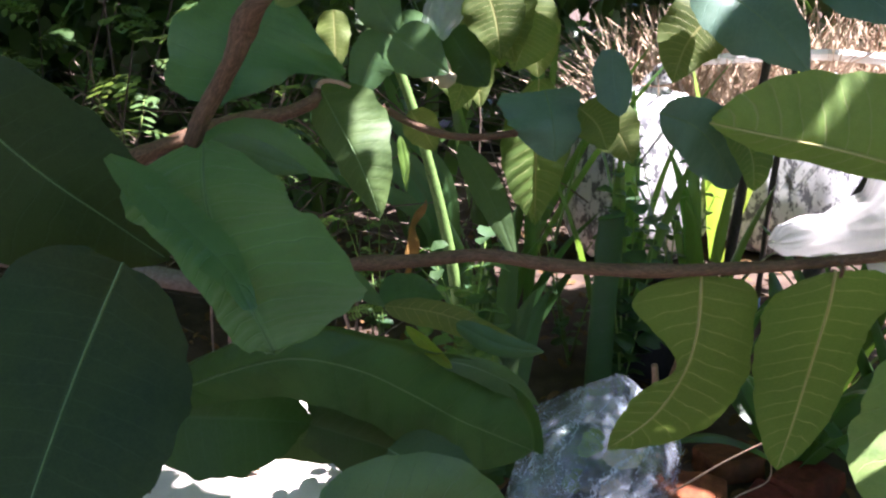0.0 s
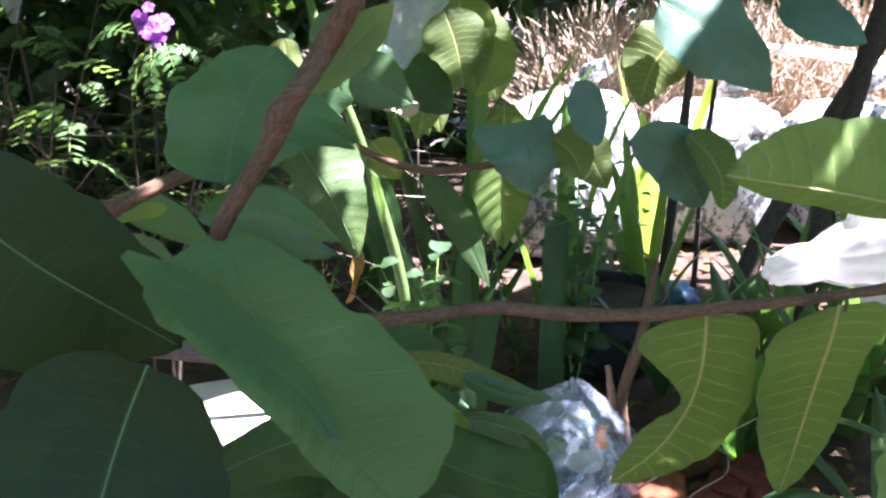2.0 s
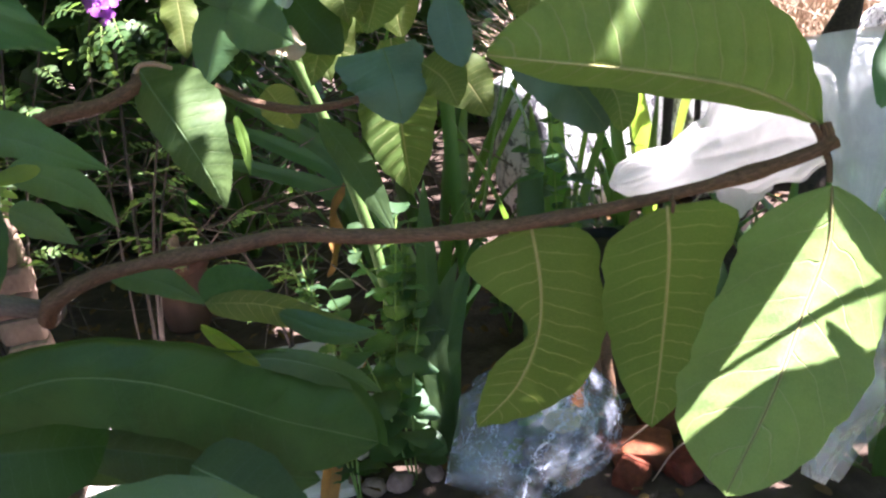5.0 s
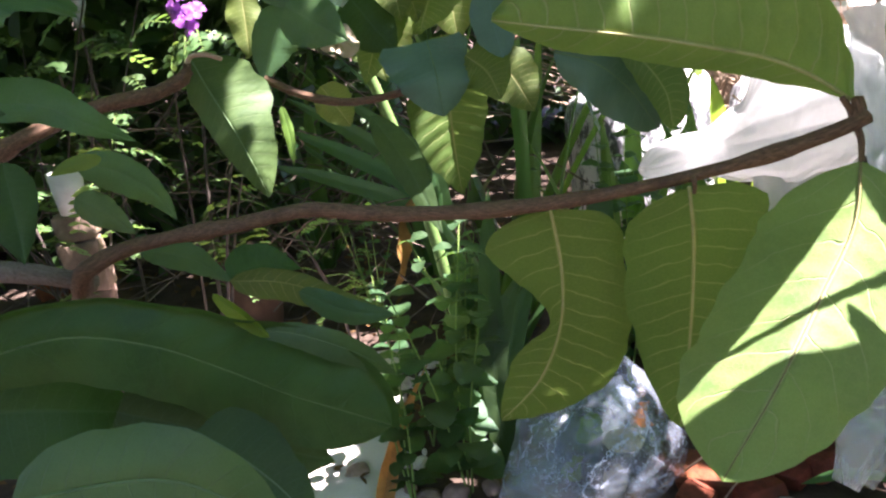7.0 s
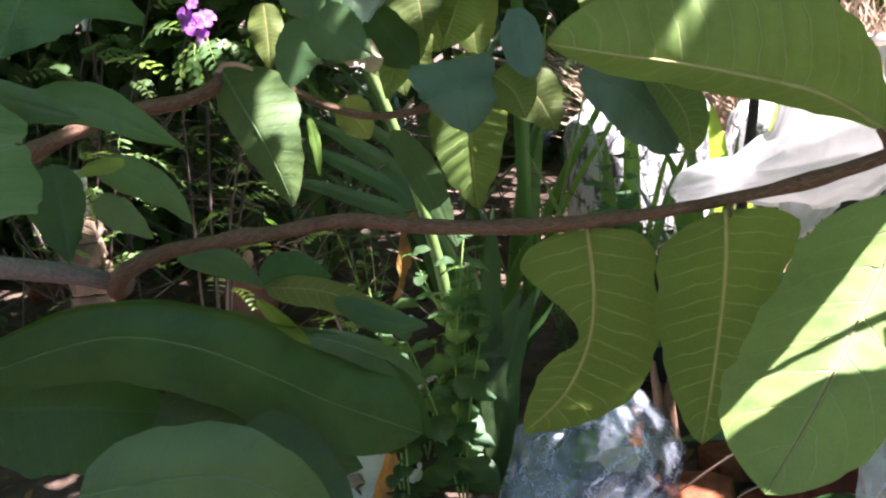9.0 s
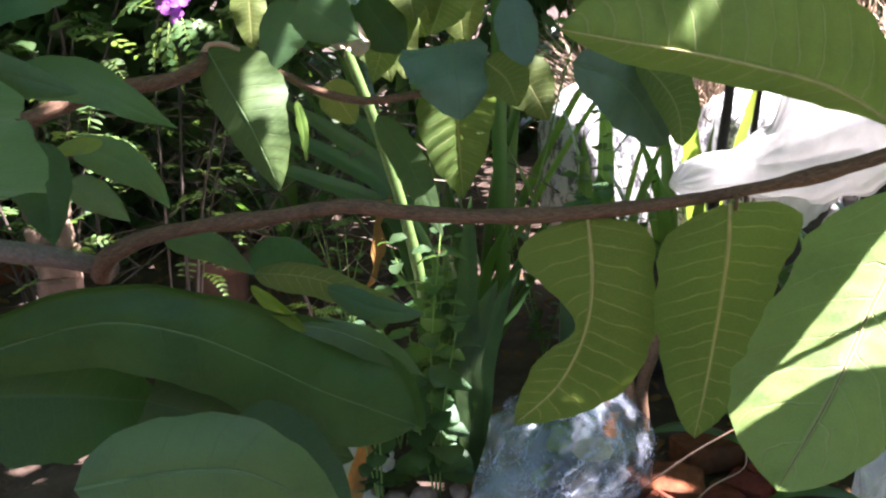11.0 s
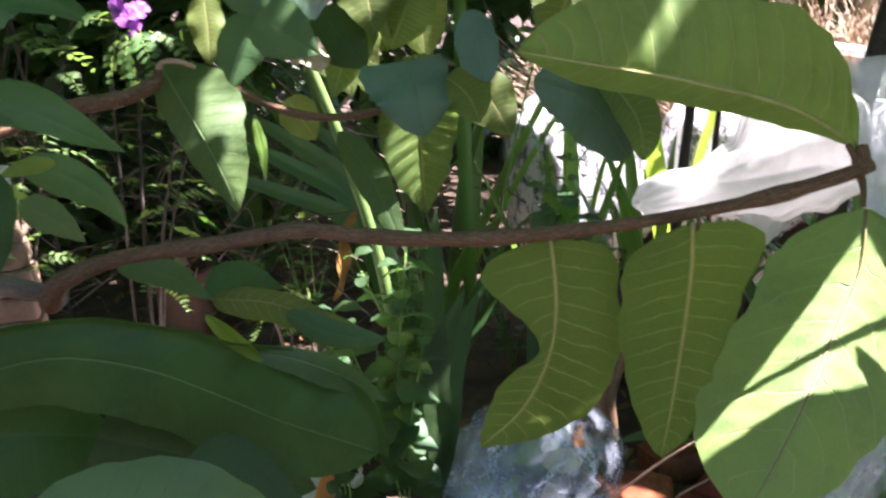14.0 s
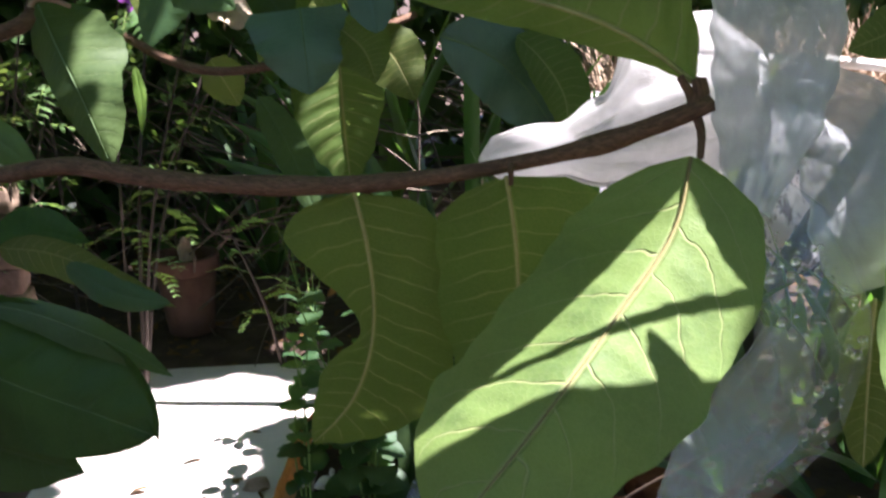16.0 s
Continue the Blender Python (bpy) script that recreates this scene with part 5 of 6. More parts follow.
def stemmed(place, height, stems, seed, label, kind="basil", size=0.022, spread=0.35, name="leafy_herb"):
    """An upright herb: thin stems with pairs of rounded leaves."""
    rng = np.random.default_rng(seed)
    root = thing(name, place, label, "plant", "herbs")
    shapes = [blade("leaf", [(0, 0, 0), (0.45, 0, 0.07), (0.9, 0, 0.03), (1.35, 0, -0.15)], (0, 1, 0), 0.58, 0.58, n=9, m=3, camber=0.15, wave=0.08, seed=seed + q, shape=(0.5, 0.7)) for q in range(3)]
    for me in shapes:
        me.materials.append(LEAF[kind])
    for k in range(stems):
        turn, lean = rng.uniform(0, 6.28), rng.uniform(0.05, spread)
        h = height * rng.uniform(0.65, 1.0)
        top = np.array([math.cos(turn) * lean, math.sin(turn) * lean, 1.0]) * h
        line = np.array([[0, 0, -0.01], top * 0.5 * (0.9, 0.9, 1.05), top]) + rng.uniform(-0.015, 0.015, (3, 3)) * (1, 1, 0)
        part("stem", tube("stem", np.c_[line, [0.0028, 0.002, 0.0012]], 10, 6, seed=seed + k), STALK, root)
        levels = int(4 + h * 11)
        for i in range(levels):
            u = 0.2 + 0.8 * i / (levels - 1)
            at = flow(line, 30)[int(u * 29)]
            for half in range(2):
                face = i * 1.57 + half * 3.14 + rng.uniform(-0.4, 0.4)
                grow = size * rng.uniform(0.6, 1.2) * (1.15 - 0.5 * u)
                ob = new("leaf", shapes[rng.integers(3)])
                ob.parent = root
                ob.matrix_basis = Matrix.Translation(at.tolist()) @ Euler((rng.uniform(-0.3, 0.3), rng.uniform(-0.35, 0.3), face)).to_matrix().to_4x4() @ Matrix.Scale(grow, 4)
    return root


stemmed((0.04, 1.75, 0), 0.52, 6, 31, "leafy green herb with small rounded leaves", size=0.044, spread=0.24)
stemmed((0.02, 1.52, 0), 0.56, 3, 41, "leafy green herb with broad rounded leaves", size=0.058, spread=0.2)
stemmed((-0.09, 1.50, 0), 0.42, 3, 42, "thin herb with small rounded leaves and buds", size=0.040, spread=0.2)
stemmed((-0.06, 1.72, 0), 0.34, 4, 32, "leafy green herb with small rounded leaves", size=0.024)
stemmed((0.62, 2.30, 0), 0.66, 5, 33, "bright green weed with small pointed leaves", size=0.032)
stemmed((0.42, 1.95, 0), 0.70, 4, 36, "bright green weed with small pointed leaves", size=0.046, spread=0.14)
stemmed((0.30, 2.15, 0), 0.5, 4, 34, "leafy green herb with small rounded leaves", size=0.026)
stemmed((-0.25, 2.3, 0), 0.42, 5, 35, "leafy green herb in the shade", size=0.026)


def frond(name, length, pairs, leaflet, seed):
    """A feather leaf: a thin rib with two rows of small oval leaflets, in one mesh."""
    rng = np.random.default_rng(seed)
    rib = flow([(0, 0, 0), (length * 0.5, 0, length * 0.10), (length, 0, -length * 0.12)], pairs + 1)
    proto = blade("p", [(0, 0, 0), (0.5, 0, 0.03), (1, 0, -0.05)], (0, 1, 0), 0.22, 0.22, n=6, m=1, camber=0.05)
    base = np.array([v.co[:] for v in proto.vertices])
    faces = np.array([f.vertices[:] for f in proto.polygons])
    src = np.empty(len(proto.loops) * 2, np.float32)
    proto.uv_layers[0].data.foreach_get("uv", src)
    vs, fs, k = [], [], 0
    for i in range(1, pairs + 1):
        for sign in (-1, 1):
            turn = np.array(Euler((rng.uniform(-0.4, 0.4), rng.uniform(-0.2, 0.2), sign * rng.uniform(1.0, 1.25))).to_matrix())
            fall = math.sin(math.pi * (0.15 + 0.8 * i / pairs)) * 0.5 + 0.5
            vs.append(base @ turn.T * leaflet * fall * rng.uniform(0.85, 1.1) + rib[i])
            fs.append(faces + k * len(base))
            k += 1
    me = bpy.data.meshes.new(name)
    me.from_pydata(np.concatenate(vs).tolist(), [], np.concatenate(fs).tolist())
    lay = me.uv_layers.new(name="UVMap")
    lay.data.foreach_set("uv", np.tile(src, k))
    me.polygons.foreach_set("use_smooth", [True] * len(me.polygons))
    bpy.data.meshes.remove(proto)
    return me, rib


def feathery(place, height, stems, fronds, seed, label, length=0.12, kind="fern", leaflet=0.028, pairs=7):
    rng = np.random.default_rng(seed)
    root = thing("feather_leaf_bush", place, label, "bush", "feather leaf bushes")
    made = [frond("frond", length, pairs, leaflet, seed + q) for q in range(3)]
    ribs = []
    for me, rib in made:
        me.materials.append(LEAF[kind])
        ribs.append(tube("rib", np.c_[rib, np.linspace(0.0012, 0.0005, len(rib))], 8, 4))
        ribs[-1].materials.append(STALK)
    for k in range(stems):
        turn = rng.uniform(0, 6.28)
        h = height * rng.uniform(0.75, 1.05)
        top = np.array([math.cos(turn) * 0.28 * h, math.sin(turn) * 0.28 * h, h])
        line = np.array([[0, 0, -0.01], top * (0.35, 0.35, 0.5), top])
        part("stem", tube("stem", np.c_[line, [0.005, 0.0035, 0.0018]], 14, 6, seed=k), BARK_DARK, root)
        path = flow(line, 40)
        for i in range(fronds):
            q = rng.integers(3)
            at = path[int(39 * (0.4 + 0.6 * i / max(1, fronds - 1)))]
            m = Matrix.Translation(at.tolist()) @ Euler((rng.uniform(-0.5, 0.5), rng.uniform(-0.3, 0.5), rng.uniform(0, 6.28))).to_matrix().to_4x4() @ Matrix.Scale(rng.uniform(0.75, 1.2), 4)
            f = new("frond", made[q][0])
            f.parent, f.matrix_basis = root, m
            r = new("rib", ribs[q])
            r.parent = f
    return root


feathery((-0.62, 2.0, 0), 1.12, 4, 8, 51, "bush with small yellow-green feather leaves", 0.12)
feathery((-0.92, 1.95, 0), 1.15, 4, 9, 52, "bush with grey-green feather leaves in the shade", 0.15, leaflet=0.034, pairs=9)
feathery((-1.25, 2.4, 0), 1.25, 4, 9, 53, "bush with grey-green feather leaves in the shade", 0.16, leaflet=0.034, pairs=9)
feathery((-0.30, 2.15, 0), 0.40, 3, 5, 54, "low plant with fine feather leaves", 0.12, leaflet=0.018, pairs=12)


def flower(root, at, size, seed):
    rng = np.random.default_rng(seed)
    head = part("flower", lump("flower", (size * 0.2, size * 0.2, size * 0.25), 1, 0.1, seed), LEAF["petal"], root)
    head.location = at
    head.rotation_euler = (rng.uniform(0.7, 1.6), rng.uniform(-0.5, 0.5), rng.uniform(-0.6, 0.6))
    for k in range(5):
        me = blade("petal", [(0, 0, 0), (0.35 * size, 0, 0.12 * size), (0.62 * size, 0, 0.05 * size)], (0, 1, 0), 0.24 * size, 0.24 * size, n=8, m=3, camber=0.2, wave=0.15, seed=seed * 9 + k, shape=(0.7, 0.35))
        ob = part("petal", me, LEAF["petal"], head)
        ob.rotation_euler = (0, 0, k * 1.2566 + rng.uniform(-0.15, 0.15))


bloom = thing("purple_flower_spray", (-0.545, 2.0, -0.012), "spray of purple flowers on a thin stem", "flower")
part("stem", tube("stem", [(-0.16, 0.12, -0.01, 0.004), (-0.12, 0.10, 0.5, 0.003), (-0.05, 0.05, 0.95, 0.0018), (0.0, 0, 1.03, 0.001)], 18, 6), BARK_DARK, bloom)
for i, (x, y, z, size) in enumerate([(0.0, 0.0, 1.0, 0.06), (0.035, 0.01, 1.012, 0.05), (-0.025, 0.01, 1.025, 0.045), (0.02, 0.0, 0.965, 0.045), (0.0, 0.0, 0.925, 0.022), (0.005, 0.0, 1.055, 0.03)]):
    flower(bloom, (x * 0.8, y, 0.995 + (z - 1.0) * 0.8), size * 0.8, 70 + i)

# Yellow-green feather leaves hang below the flowers.
for k, (x, z, turn, drop, size) in enumerate([(0.01, 0.965, 200, 55, 1.0), (0.02, 0.96, 250, 62, 1.1), (0.03, 0.965, 300, 48, 0.9), (0.05, 0.96, 345, 35, 0.9), (0.0, 0.955, 275, 75, 1.0)]):
    me, rib = frond("frond", 0.12, 7, 0.032, 140 + k)
    spray = part("frond", me, LEAF["fern"], bloom)
    spray.matrix_basis = pose(x, -0.01, z, 25, drop, turn) @ Matrix.Scale(size, 4)
    part("rib", tube("rib", np.c_[rib, np.linspace(0.0012, 0.0005, len(rib))], 8, 4), STALK, spray)

# A thick pale stalk and its leaf bases among the straps.
taro = thing("thick_stalk_plant", (-0.02, 1.92, 0), "plant with a thick pale green stalk among strap leaves", "plant")
part("stalk", tube("stalk", [(0.04, 0.02, -0.01, 0.016), (0.0, 0.0, 0.4, 0.014), (-0.07, -0.02, 0.72, 0.012), (-0.14, -0.02, 0.95, 0.011), (-0.17, 0.0, 1.1, 0.009)], 20, 10, 0.02), STALK_DIM, taro)


def sack(place, size, turn, seed, label):
    bm = bmesh.new()
    bmesh.ops.create_icosphere(bm, subdivisions=4, radius=0.5)
    for v in bm.verts:
        q = v.co.copy()
        sx, sy, sz = (abs(c * 2) ** 0.55 * (1 if c > 0 else -1) for c in q)
        fold = 1 + 0.10 * noise.noise(q * 5 + Vector((seed, 0, 0))) + 0.05 * noise.noise(q * 13)
        v.co = Vector((sx * size[0] / 2 * fold, sy * size[1] / 2 * fold, max(sz * size[2] / 2 * fold, -size[2] / 2)))
    for f in bm.faces:
        f.smooth = True
    me = bpy.data.meshes.new("sack")
    bm.to_mesh(me)
    bm.free()
    root = thing("sack", (place[0], place[1], place[2] + size[2] / 2), label, "sack", "white sacks")
    root.rotation_euler = (0, 0, radians(turn))
    part("body", me, SACK, root)
    top = size[2] / 2
    part("gathered_mouth", film("gathered_mouth", [(0.04, 0, top - 0.04), (0.05, 0.01, top + 0.03), (0.09, 0, top + 0.075), (0.14, -0.02, top + 0.10)], (1, 0, 0.3), [(0, 0.11, 0.11, 1), (0.35, 0.05, 0.05, 0.8), (0.55, 0.04, 0.045, 0.7), (1, 0.09, 0.08, 0.6)], 0.05, 0.012, seed, 30, 60, 12), SACK, root)
    part("tie", tube("tie", [(0.05 + 0.052 * math.cos(q), 0.01 + 0.045 * math.sin(q), top + 0.035, 0.004) for q in np.linspace(0, 6.2, 12)], 24, 6), TWIG_PALE, root, "string tied round the mouth")
    return root


sack((0.66, 3.1, -0.01), (0.54, 0.34, 0.62), 8, 2.0, "white woven sack stained with black grime")
sack((1.24, 3.15, -0.01), (0.52, 0.34, 0.56), -6, 5.0, "white woven sack stained with black grime")
sack((1.80, 3.2, -0.01), (0.5, 0.34, 0.52), 5, 9.0, "white woven sack stained with black grime")


def stake(points, label, material=BARK_DARK, name="stake", category="stake", seed=0):
    root = np.array(points[0][:3])
    pts = [(*(np.array(q[:3]) - root), q[3]) for q in points]
    me = tube(name, pts, 26, 9, 0.05, 3, seed)
    return solid(name, me, material, Matrix.Translation(root.tolist()), label, category)


stake([(0.86, 2.1, -0.02, 0.030), (0.975, 2.16, 0.29, 0.028), (1.164, 2.236, 0.581, 0.026), (1.433, 2.336, 0.979, 0.022), (1.60, 2.4, 1.3, 0.018)], "dark bare branch leaning over the sacks", name="bare_branch", category="branch", seed=1)
stake([(1.10, 2.15, -0.02, 0.034), (1.189, 2.192, 0.456, 0.030), (1.30, 2.28, 0.8, 0.026), (1.40, 2.36, 1.08, 0.02)], "dark bare branch leaning over the sacks", name="bare_branch", category="branch", seed=2)
stake([(0.83, 2.5, -0.02, 0.016), (0.86, 2.5, 0.4, 0.015), (0.90, 2.52, 0.8, 0.012)], "thin dark wooden stake stuck in the soil", seed=3)
stake([(0.99, 2.62, -0.02, 0.010), (1.0, 2.62, 0.5, 0.009), (1.04, 2.63, 0.9, 0.007)], "thin dark wooden stake stuck in the soil", seed=4)
stake([(0.50, 1.70, -0.02, 0.016), (0.48, 1.72, 0.10, 0.015), (0.53, 1.75, 0.26, 0.012), (0.58, 1.82, 0.42, 0.008)], "brown woody stump rising behind the bricks", BARK, "woody_stump", "stump", 5)
stake([(0.43, 1.66, -0.02, 0.013), (0.45, 1.68, 0.12, 0.011), (0.44, 1.70, 0.22, 0.007)], "brown woody stump rising behind the bricks", BARK, "woody_stump", "stump", 6)
rail = stake([(0.95, 3.40, 0.70, 0.022), (1.414, 3.36, 0.72, 0.022), (2.174, 3.30, 0.60, 0.022), (2.6, 3.25, 0.50, 0.022)], "dirty white pipe lying across the straw", PIPE, "pipe", "pipe", 7)


def straw(count, seed):
    """Dry reeds, upright and broken, in one heap."""
    rng = np.random.default_rng(seed)
    vs, fs = [], []
    for k in range(count):
        x, y = rng.uniform(0.75, 3.2), rng.uniform(3.45, 4.7)
        h = rng.uniform(0.25, 0.95)
        lean = rng.normal(0, 0.35, 2) if rng.random() < 0.75 else np.clip(rng.normal(0, 0.8, 2), -1.1, 1.1)
        w = rng.uniform(0.003, 0.010)
        a = rng.uniform(0, 3.14)
        across = np.array([math.cos(a) * w, math.sin(a) * w, 0])
        for i in range(4):
            u = i / 3
            p = np.array([x + lean[0] * h * u * u, y + lean[1] * h * u * u, h * u * (1 - 0.25 * u * abs(lean[0]))])
            vs += [p - across * (1 - 0.7 * u), p + across * (1 - 0.7 * u) + (0, 0, 0.002)]
        b = 8 * k
        fs += [(b + 2 * i, b + 2 * i + 1, b + 2 * i + 3, b + 2 * i + 2) for i in range(3)]
    me = bpy.data.meshes.new("dry_straw")
    me.from_pydata([tuple(v) for v in vs], [], fs)
    return solid("dry_straw", me, STRAW, Matrix.Identity(4), "sunlit heap of dry tan reeds and straw", "straw", kind="stuff")


straw(5200, 5)


def dead_stalks(count, seed):
    """Thin dead stalks tangled in the shade."""
    rng = np.random.default_rng(seed)
    root = thing("dead_stalks", (-0.5, 2.8, 0.0), "tangle of thin dead stalks in the shade", "dead stalks")
    for k in range(count):
        c = np.array([rng.uniform(-1.0, 0.7), rng.uniform(-0.6, 0.6), rng.uniform(0.02, 0.75)])
        d = unit(rng.normal(size=3) * (1, 0.5, 0.6)) * rng.uniform(0.08, 0.32)
        line = np.array([c - d, c + rng.normal(size=3) * 0.04, c + d])
        line[:, 2] = np.maximum(line[:, 2], 0.004)
        part("stalk", tube("stalk", np.c_[line, [0.003, 0.0025, 0.001]], 6, 4, seed=k, ends=False), DEADWOOD, root)


dead_stalks(280, 8)


def scatter(name, kind, count, box, size, seed, label, category, flat=0.4, low=0.0):
    """Many small leaves of one kind in a box, in one mesh."""
    rng = np.random.default_rng(seed)
    proto = blade("p", [(0, 0, 0), (0.35, 0, 0.06), (0.7, 0, 0.04), (1, 0, -0.08)], (0, 1, 0), 0.24, 0.24, n=6, m=1, camber=0.2)
    base = np.array([v.co[:] for v in proto.vertices])
    faces = np.array([f.vertices[:] for f in proto.polygons])
    src = np.empty(len(proto.loops) * 2, np.float32)
    proto.uv_layers[0].data.foreach_get("uv", src)
    vs, fs = [], []
    for k in range(count):
        c = np.array([rng.uniform(*box[0]), rng.uniform(*box[1]), rng.uniform(*box[2])])
        turn = np.array(Euler((rng.normal(0, flat), rng.normal(0.2, flat), rng.uniform(0, 6.28))).to_matrix())
        vs.append(base @ turn.T * size * rng.uniform(0.6, 1.3) + c)
        fs.append(faces + k * len(base))
    me = bpy.data.meshes.new(name)
    me.from_pydata(np.concatenate(vs).tolist(), [], np.concatenate(fs).tolist())
    lay = me.uv_layers.new(name="UVMap")
    lay.data.foreach_set("uv", np.tile(src, count))
    me.polygons.foreach_set("use_smooth", [True] * len(me.polygons))
    bpy.data.meshes.remove(proto)
    return solid(name, me, LEAF[kind], Matrix.Identity(4), label, category, kind="stuff")


scatter("far_hedge", "wood", 13000, ((-4, 4.5), (4.8, 6.0), (0.0, 2.6)), 0.19, 61, "dense dark green hedge behind the bed", "hedge", 0.7)
scatter("far_hedge", "wood", 8000, ((-3.2, -0.5), (3.1, 4.2), (0.0, 2.1)), 0.13, 62, "dense dark green bushes in the shade", "bushes", 0.7)
# Bushes added at the left to hold back light from that side.
scatter("far_hedge", "wood", 3500, ((-3.6, -1.7), (0.2, 3.2), (0.0, 2.4)), 0.14, 64, "dense dark green bushes in the shade", "bushes", 0.7)
# Two unseen hedges, added behind the camera and at the right against fill light.
scatter("far_hedge", "wood", 7000, ((-4, 4), (-2.4, -1.5), (0.0, 2.6)), 0.14, 65, "unseen dense green hedge added on the near side to deepen the shade", "hedge", 0.7)
scatter("far_hedge", "wood", 7000, ((2.5, 3.6), (-1.5, 3.0), (0.0, 2.0)), 0.14, 66, "unseen dense green hedge added on the sunny side to deepen the shade", "hedge", 0.7)
scatter("leaf_litter", "litter", 1300, ((-1.6, 1.4), (1.3, 3.4), (0.002, 0.014)), 0.035, 63, "brown fallen leaves scattered on the soil", "leaf litter", 0.25)

pot = thing("flower_pot", (-0.66, 2.45, 0.0), "old terracotta flower pot, coloured dark for deep shade, with a dried plant stump", "flower pot")
pot.scale = (0.75, 0.75, 1.0)
def turned(name, rings, sides=40):
    a = np.linspace(0, 2 * np.pi, sides + 1)
    grid = np.array([[(r * math.cos(q), r * math.sin(q), z) for q in a] for r, z in rings])
    return sheet(name, grid[::-1])


part("body", turned("body", [(0.0, 0.0), (0.085, 0.0), (0.09, 0.004), (0.118, 0.20), (0.110, 0.20), (0.085, 0.02), (0.0, 0.02)]), CLAY_SHADED, pot)
part("rim", turned("rim", [(0.108, 0.195), (0.130, 0.195), (0.133, 0.20), (0.133, 0.235), (0.129, 0.242), (0.112, 0.242), (0.108, 0.235), (0.108, 0.195)]), CLAY_SHADED, pot)
part("soil", turned("soil", [(0.0, 0.185), (0.06, 0.19), (0.112, 0.18)]), SOIL, pot)

part("stump", tube("stump", [(0.0, 0.0, 0.17, 0.03), (0.01, 0.0, 0.22, 0.026), (0.0, 0.01, 0.26, 0.022), (0.02, 0.0, 0.29, 0.012)], 14, 10, 0.12, 3, 9), TWIG_PALE, pot, "dried plant stump")


def cut_stalk(place, height, wide, seed):
    """A flat green leaf stalk cut off square at the top, with a pale rim."""
    root = thing("cut_stalk", place, "broad green leaf stalk cut off square at the top", "plant stalk")
    rng = np.random.default_rng(seed)
    ang = np.linspace(0, 2 * np.pi, 17)
    rings = []
    for z in np.linspace(-0.01, height, 12):
        grow = wide * (1.15 - 0.15 * z / height)
        ring = np.stack([np.cos(ang) * grow, np.sin(ang) * grow * 0.35, np.full(17, z) + (0.006 * np.cos(ang) if z > height - 0.01 else 0)], -1)
        rings.append(ring * (1 + 0.02 * rng.normal()) + (0.012 * (z / height) ** 2, 0, 0))
    uv = np.stack(np.broadcast_arrays(np.linspace(0, 1, 12)[:, None], np.linspace(0, 1, 17)[None]), -1)
    part("sheath", sheet("sheath", np.array(rings), uv), LEAF["basil"], root)
    part("rim", tube("rim", [(np.cos(q) * wide + 0.012, np.sin(q) * wide * 0.35, height + 0.006 * np.cos(q), 0.004) for q in np.linspace(0, 6.2, 16)], 32, 6), LEAF["fern"], root, "pale cut edge")
    return root


cut_stalk((0.350, 1.9, 0.0), 0.505, 0.030, 3)

# Single fallen leaves that catch the light.
drop = solid("fallen_leaf", blade("fallen_leaf", [(0, 0, 0), (0.02, 0, 0.09), (0.01, 0, 0.17), (0.05, 0, 0.26)], (0.8, 0.6, 0), 0.028, 0.03, fa=35, fb=30, wave=0.3, seed=4), LEAF["dry"], pose(-0.172, 2.15, 0.22, 0, 8, 20), "curled orange dead leaf caught among the stalks", "dead leaf")
solid("fallen_leaf", blade("fallen_leaf", [(-0.03, -0.07, -0.02), (0, -0.01, 0.10), (0.05, 0, 0.22), (0.10, 0, 0.30)], (0.9, 0.5, 0.2), 0.024, 0.024, [(0, 0.8), (0.3, 1), (0.6, 0.8), (1, 0)], [(0, 0.8), (0.3, 1), (0.6, 0.8), (1, 0)], fa=30, fb=30, wave=0.15, seed=5), LEAF["dry"], pose(-0.125, 1.52, 0.0, 0, 0, 0), "yellow-brown dying strap leaf standing by the herb", "dead leaf")
solid("dry_leaf", blade("dry_leaf", [(0, 0, 0), (0.02, 0.005, 0.004), (0.045, 0, -0.012)], (0.1, 0.5, 0.8), 0.022, 0.02, fa=30, fb=20, wave=0.5, seed=6), LEAF["ash"], pose(-0.035, 1.02, 0.951), "pale grey curled dry leaf on a twig", "dead leaf")

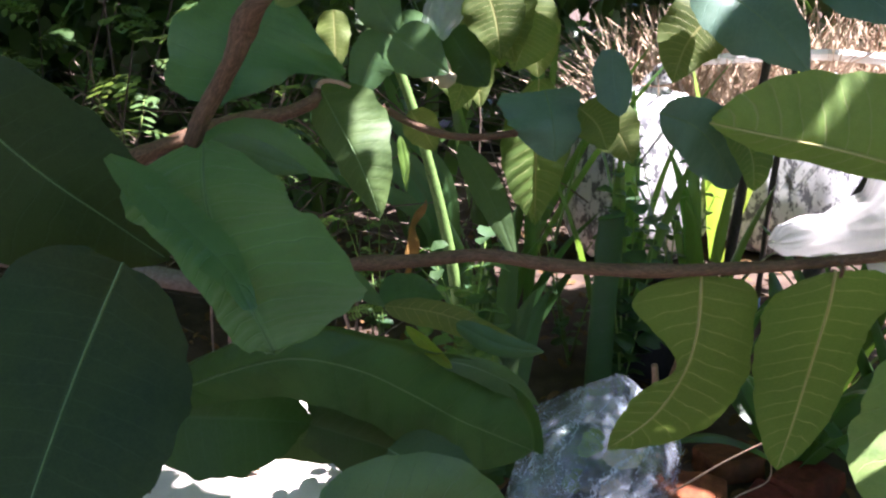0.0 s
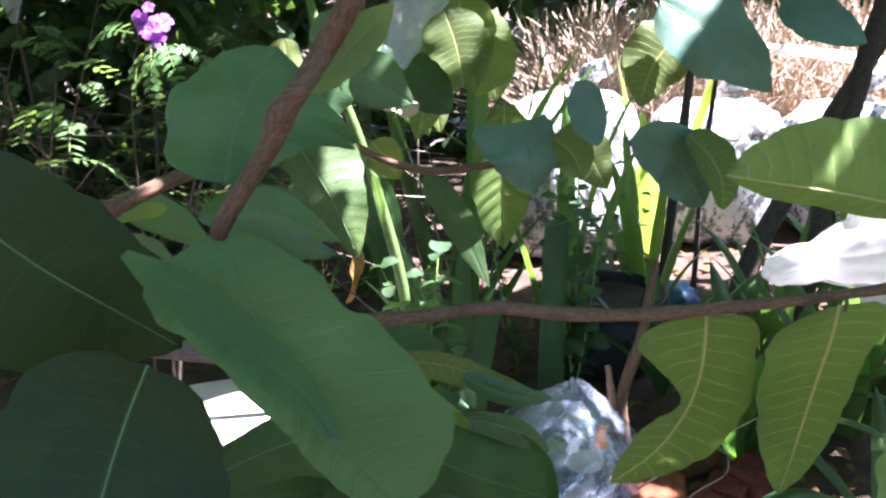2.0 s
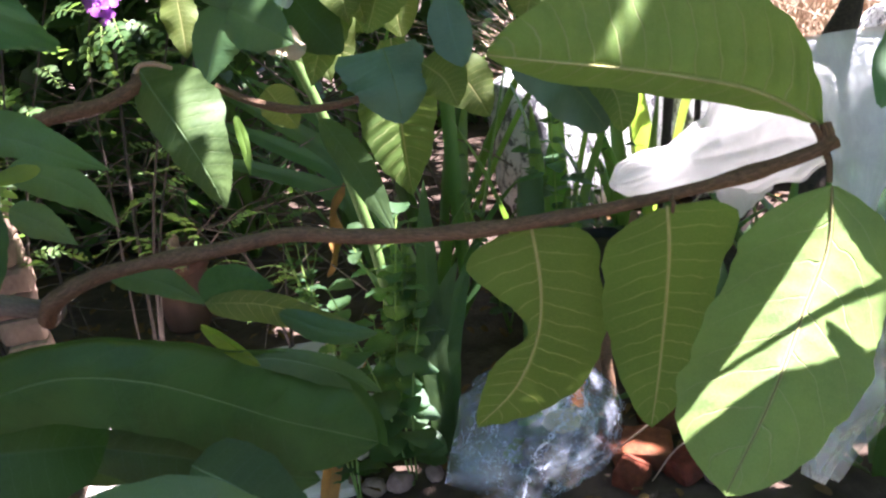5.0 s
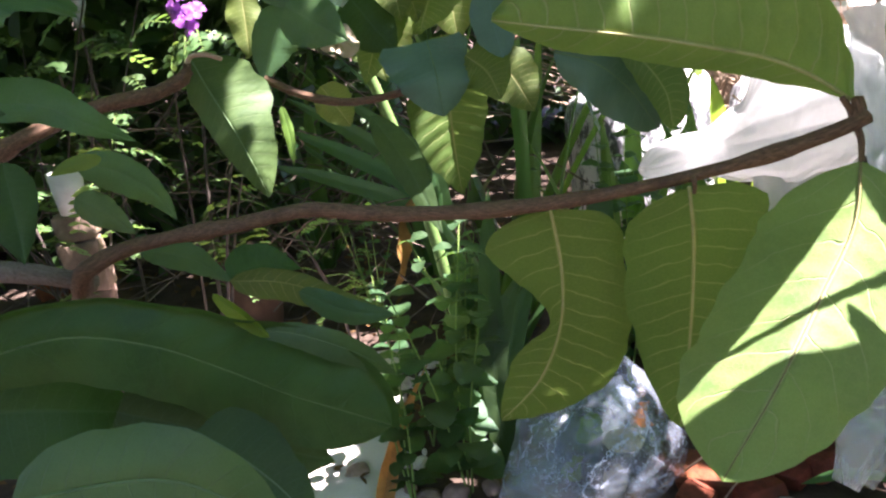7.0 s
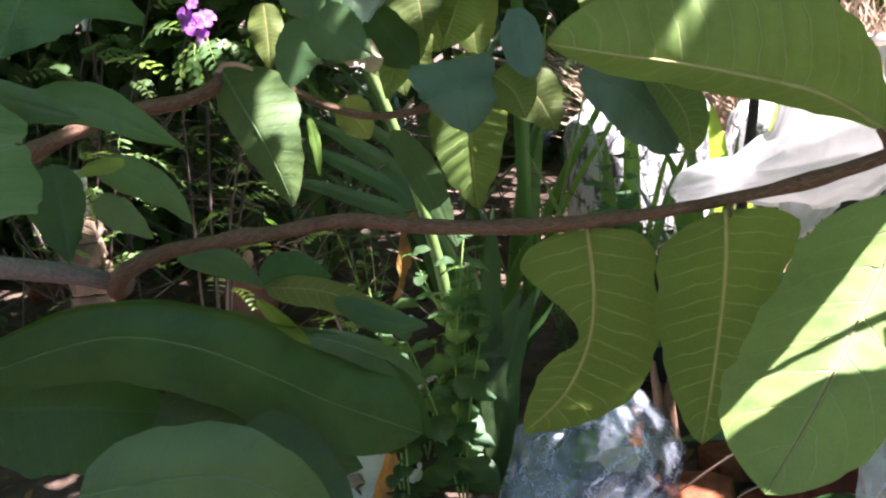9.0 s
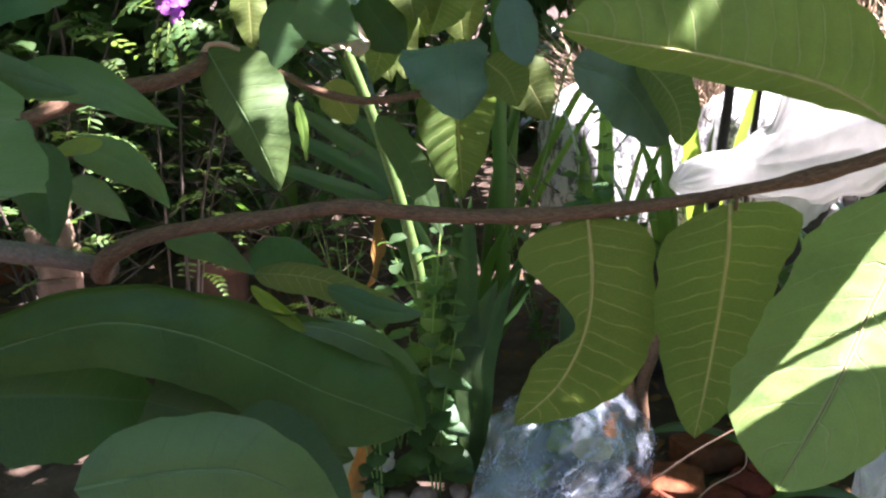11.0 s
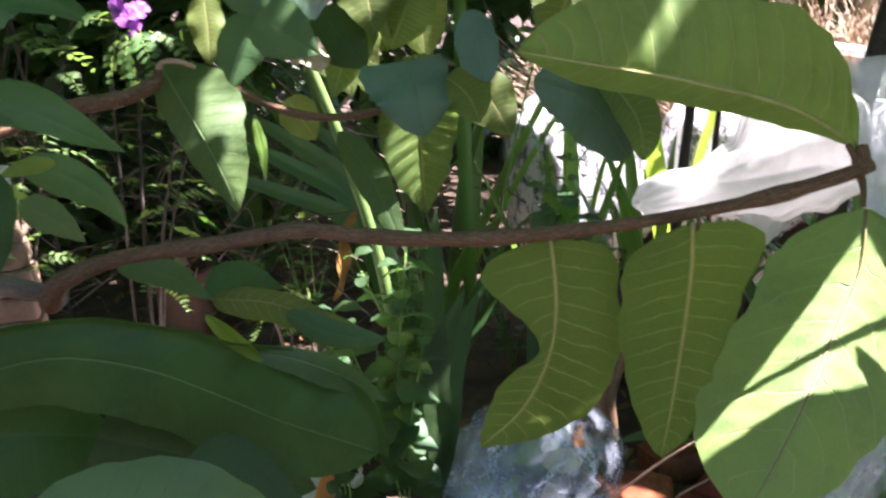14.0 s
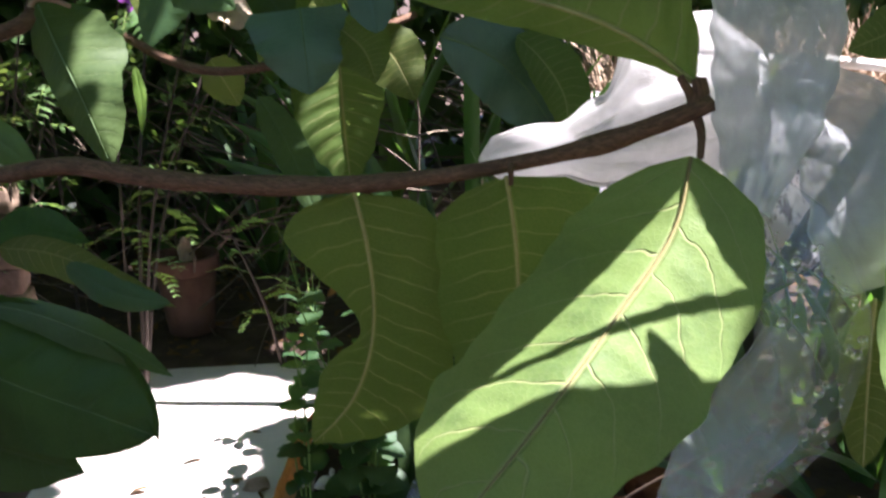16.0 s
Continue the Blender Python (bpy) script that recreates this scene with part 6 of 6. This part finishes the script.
# Scraps and small things among the plants.
scrap = solid("plastic_scrap", film("plastic_scrap", [(0.03, 0, 0.09), (0.01, 0.01, 0.045), (-0.01, 0, 0.0)], (1, 0.2, 0), [(0, 0.035, 0.03, 1), (0.5, 0.028, 0.034, 0.8), (1, 0.012, 0.02, 0.4)], 0.008, 0.008, 41.0, 40, 60, 10), MILKY_FILM, pose(-0.004, 1.032, 0.992), "torn scrap of milky plastic film caught on a twig", "plastic scrap")
tub = thing("plant_pot", (0.56, 2.12, 0.0), "black plastic nursery pot holding strap leaves", "plant pot")
part("body", turned("body", [(0.0, 0.0), (0.11, 0.0), (0.115, 0.006), (0.145, 0.20), (0.138, 0.20), (0.11, 0.02), (0.0, 0.02)]), RUBBER, tub)
part("rim", turned("rim", [(0.137, 0.196), (0.154, 0.196), (0.156, 0.20), (0.155, 0.225), (0.150, 0.228), (0.140, 0.228), (0.137, 0.222), (0.137, 0.196)]), RUBBER, tub)
part("soil", turned("soil", [(0.0, 0.205), (0.07, 0.21), (0.139, 0.20)]), SOIL, tub)
solid("plastic_scrap", crumpled("plastic_scrap", (0.22, 0.16, 0.12), 13.0, 4, 0.5), BLUE, pose(0.84, 2.46, 0.035, 0, 0, 30), "crumpled piece of blue plastic sheet on the soil", "plastic scrap")
stake([(0.40, 1.50, -0.01, 0.002), (0.46, 1.47, 0.06, 0.002), (0.53, 1.44, 0.14, 0.0018), (0.60, 1.42, 0.2, 0.0014), (0.70, 1.40, 0.27, 0.001)], "thin pale dry vine arching over the bricks", TWIG_PALE, "dry_vine", "vine", 15)
stake([(0.50, 1.43, -0.01, 0.0016), (0.55, 1.42, 0.07, 0.0014), (0.61, 1.42, 0.11, 0.0012), (0.60, 1.40, 0.18, 0.001)], "thin pale dry vine arching over the bricks", TWIG_PALE, "dry_vine", "vine", 16)
holder = thing("bottle_on_stake", (-1.04, 2.50, 0), "clear plastic bottle upturned on a thin stake", "bottle")
part("stake", tube("stake", [(0, 0, -0.02, 0.006), (0.004, 0, 0.5, 0.005), (0, 0, 1.05, 0.004)], 14, 8), BARK_DARK, holder)
bottle = part("bottle", turned("bottle", [(0.010, 0.98), (0.013, 0.98), (0.013, 1.0), (0.018, 1.01), (0.030, 1.04), (0.032, 1.06), (0.032, 1.16), (0.0, 1.165)]), MILKY_FILM, holder)
cup = thing("plastic_cup", (-0.86, 1.89, 0.577), "small white plastic cup standing on the stacked bricks", "cup")
part("body", turned("body", [(0.0, 0.0), (0.030, 0.0), (0.040, 0.10), (0.037, 0.10), (0.027, 0.006), (0.0, 0.006)]), PIPE, cup)
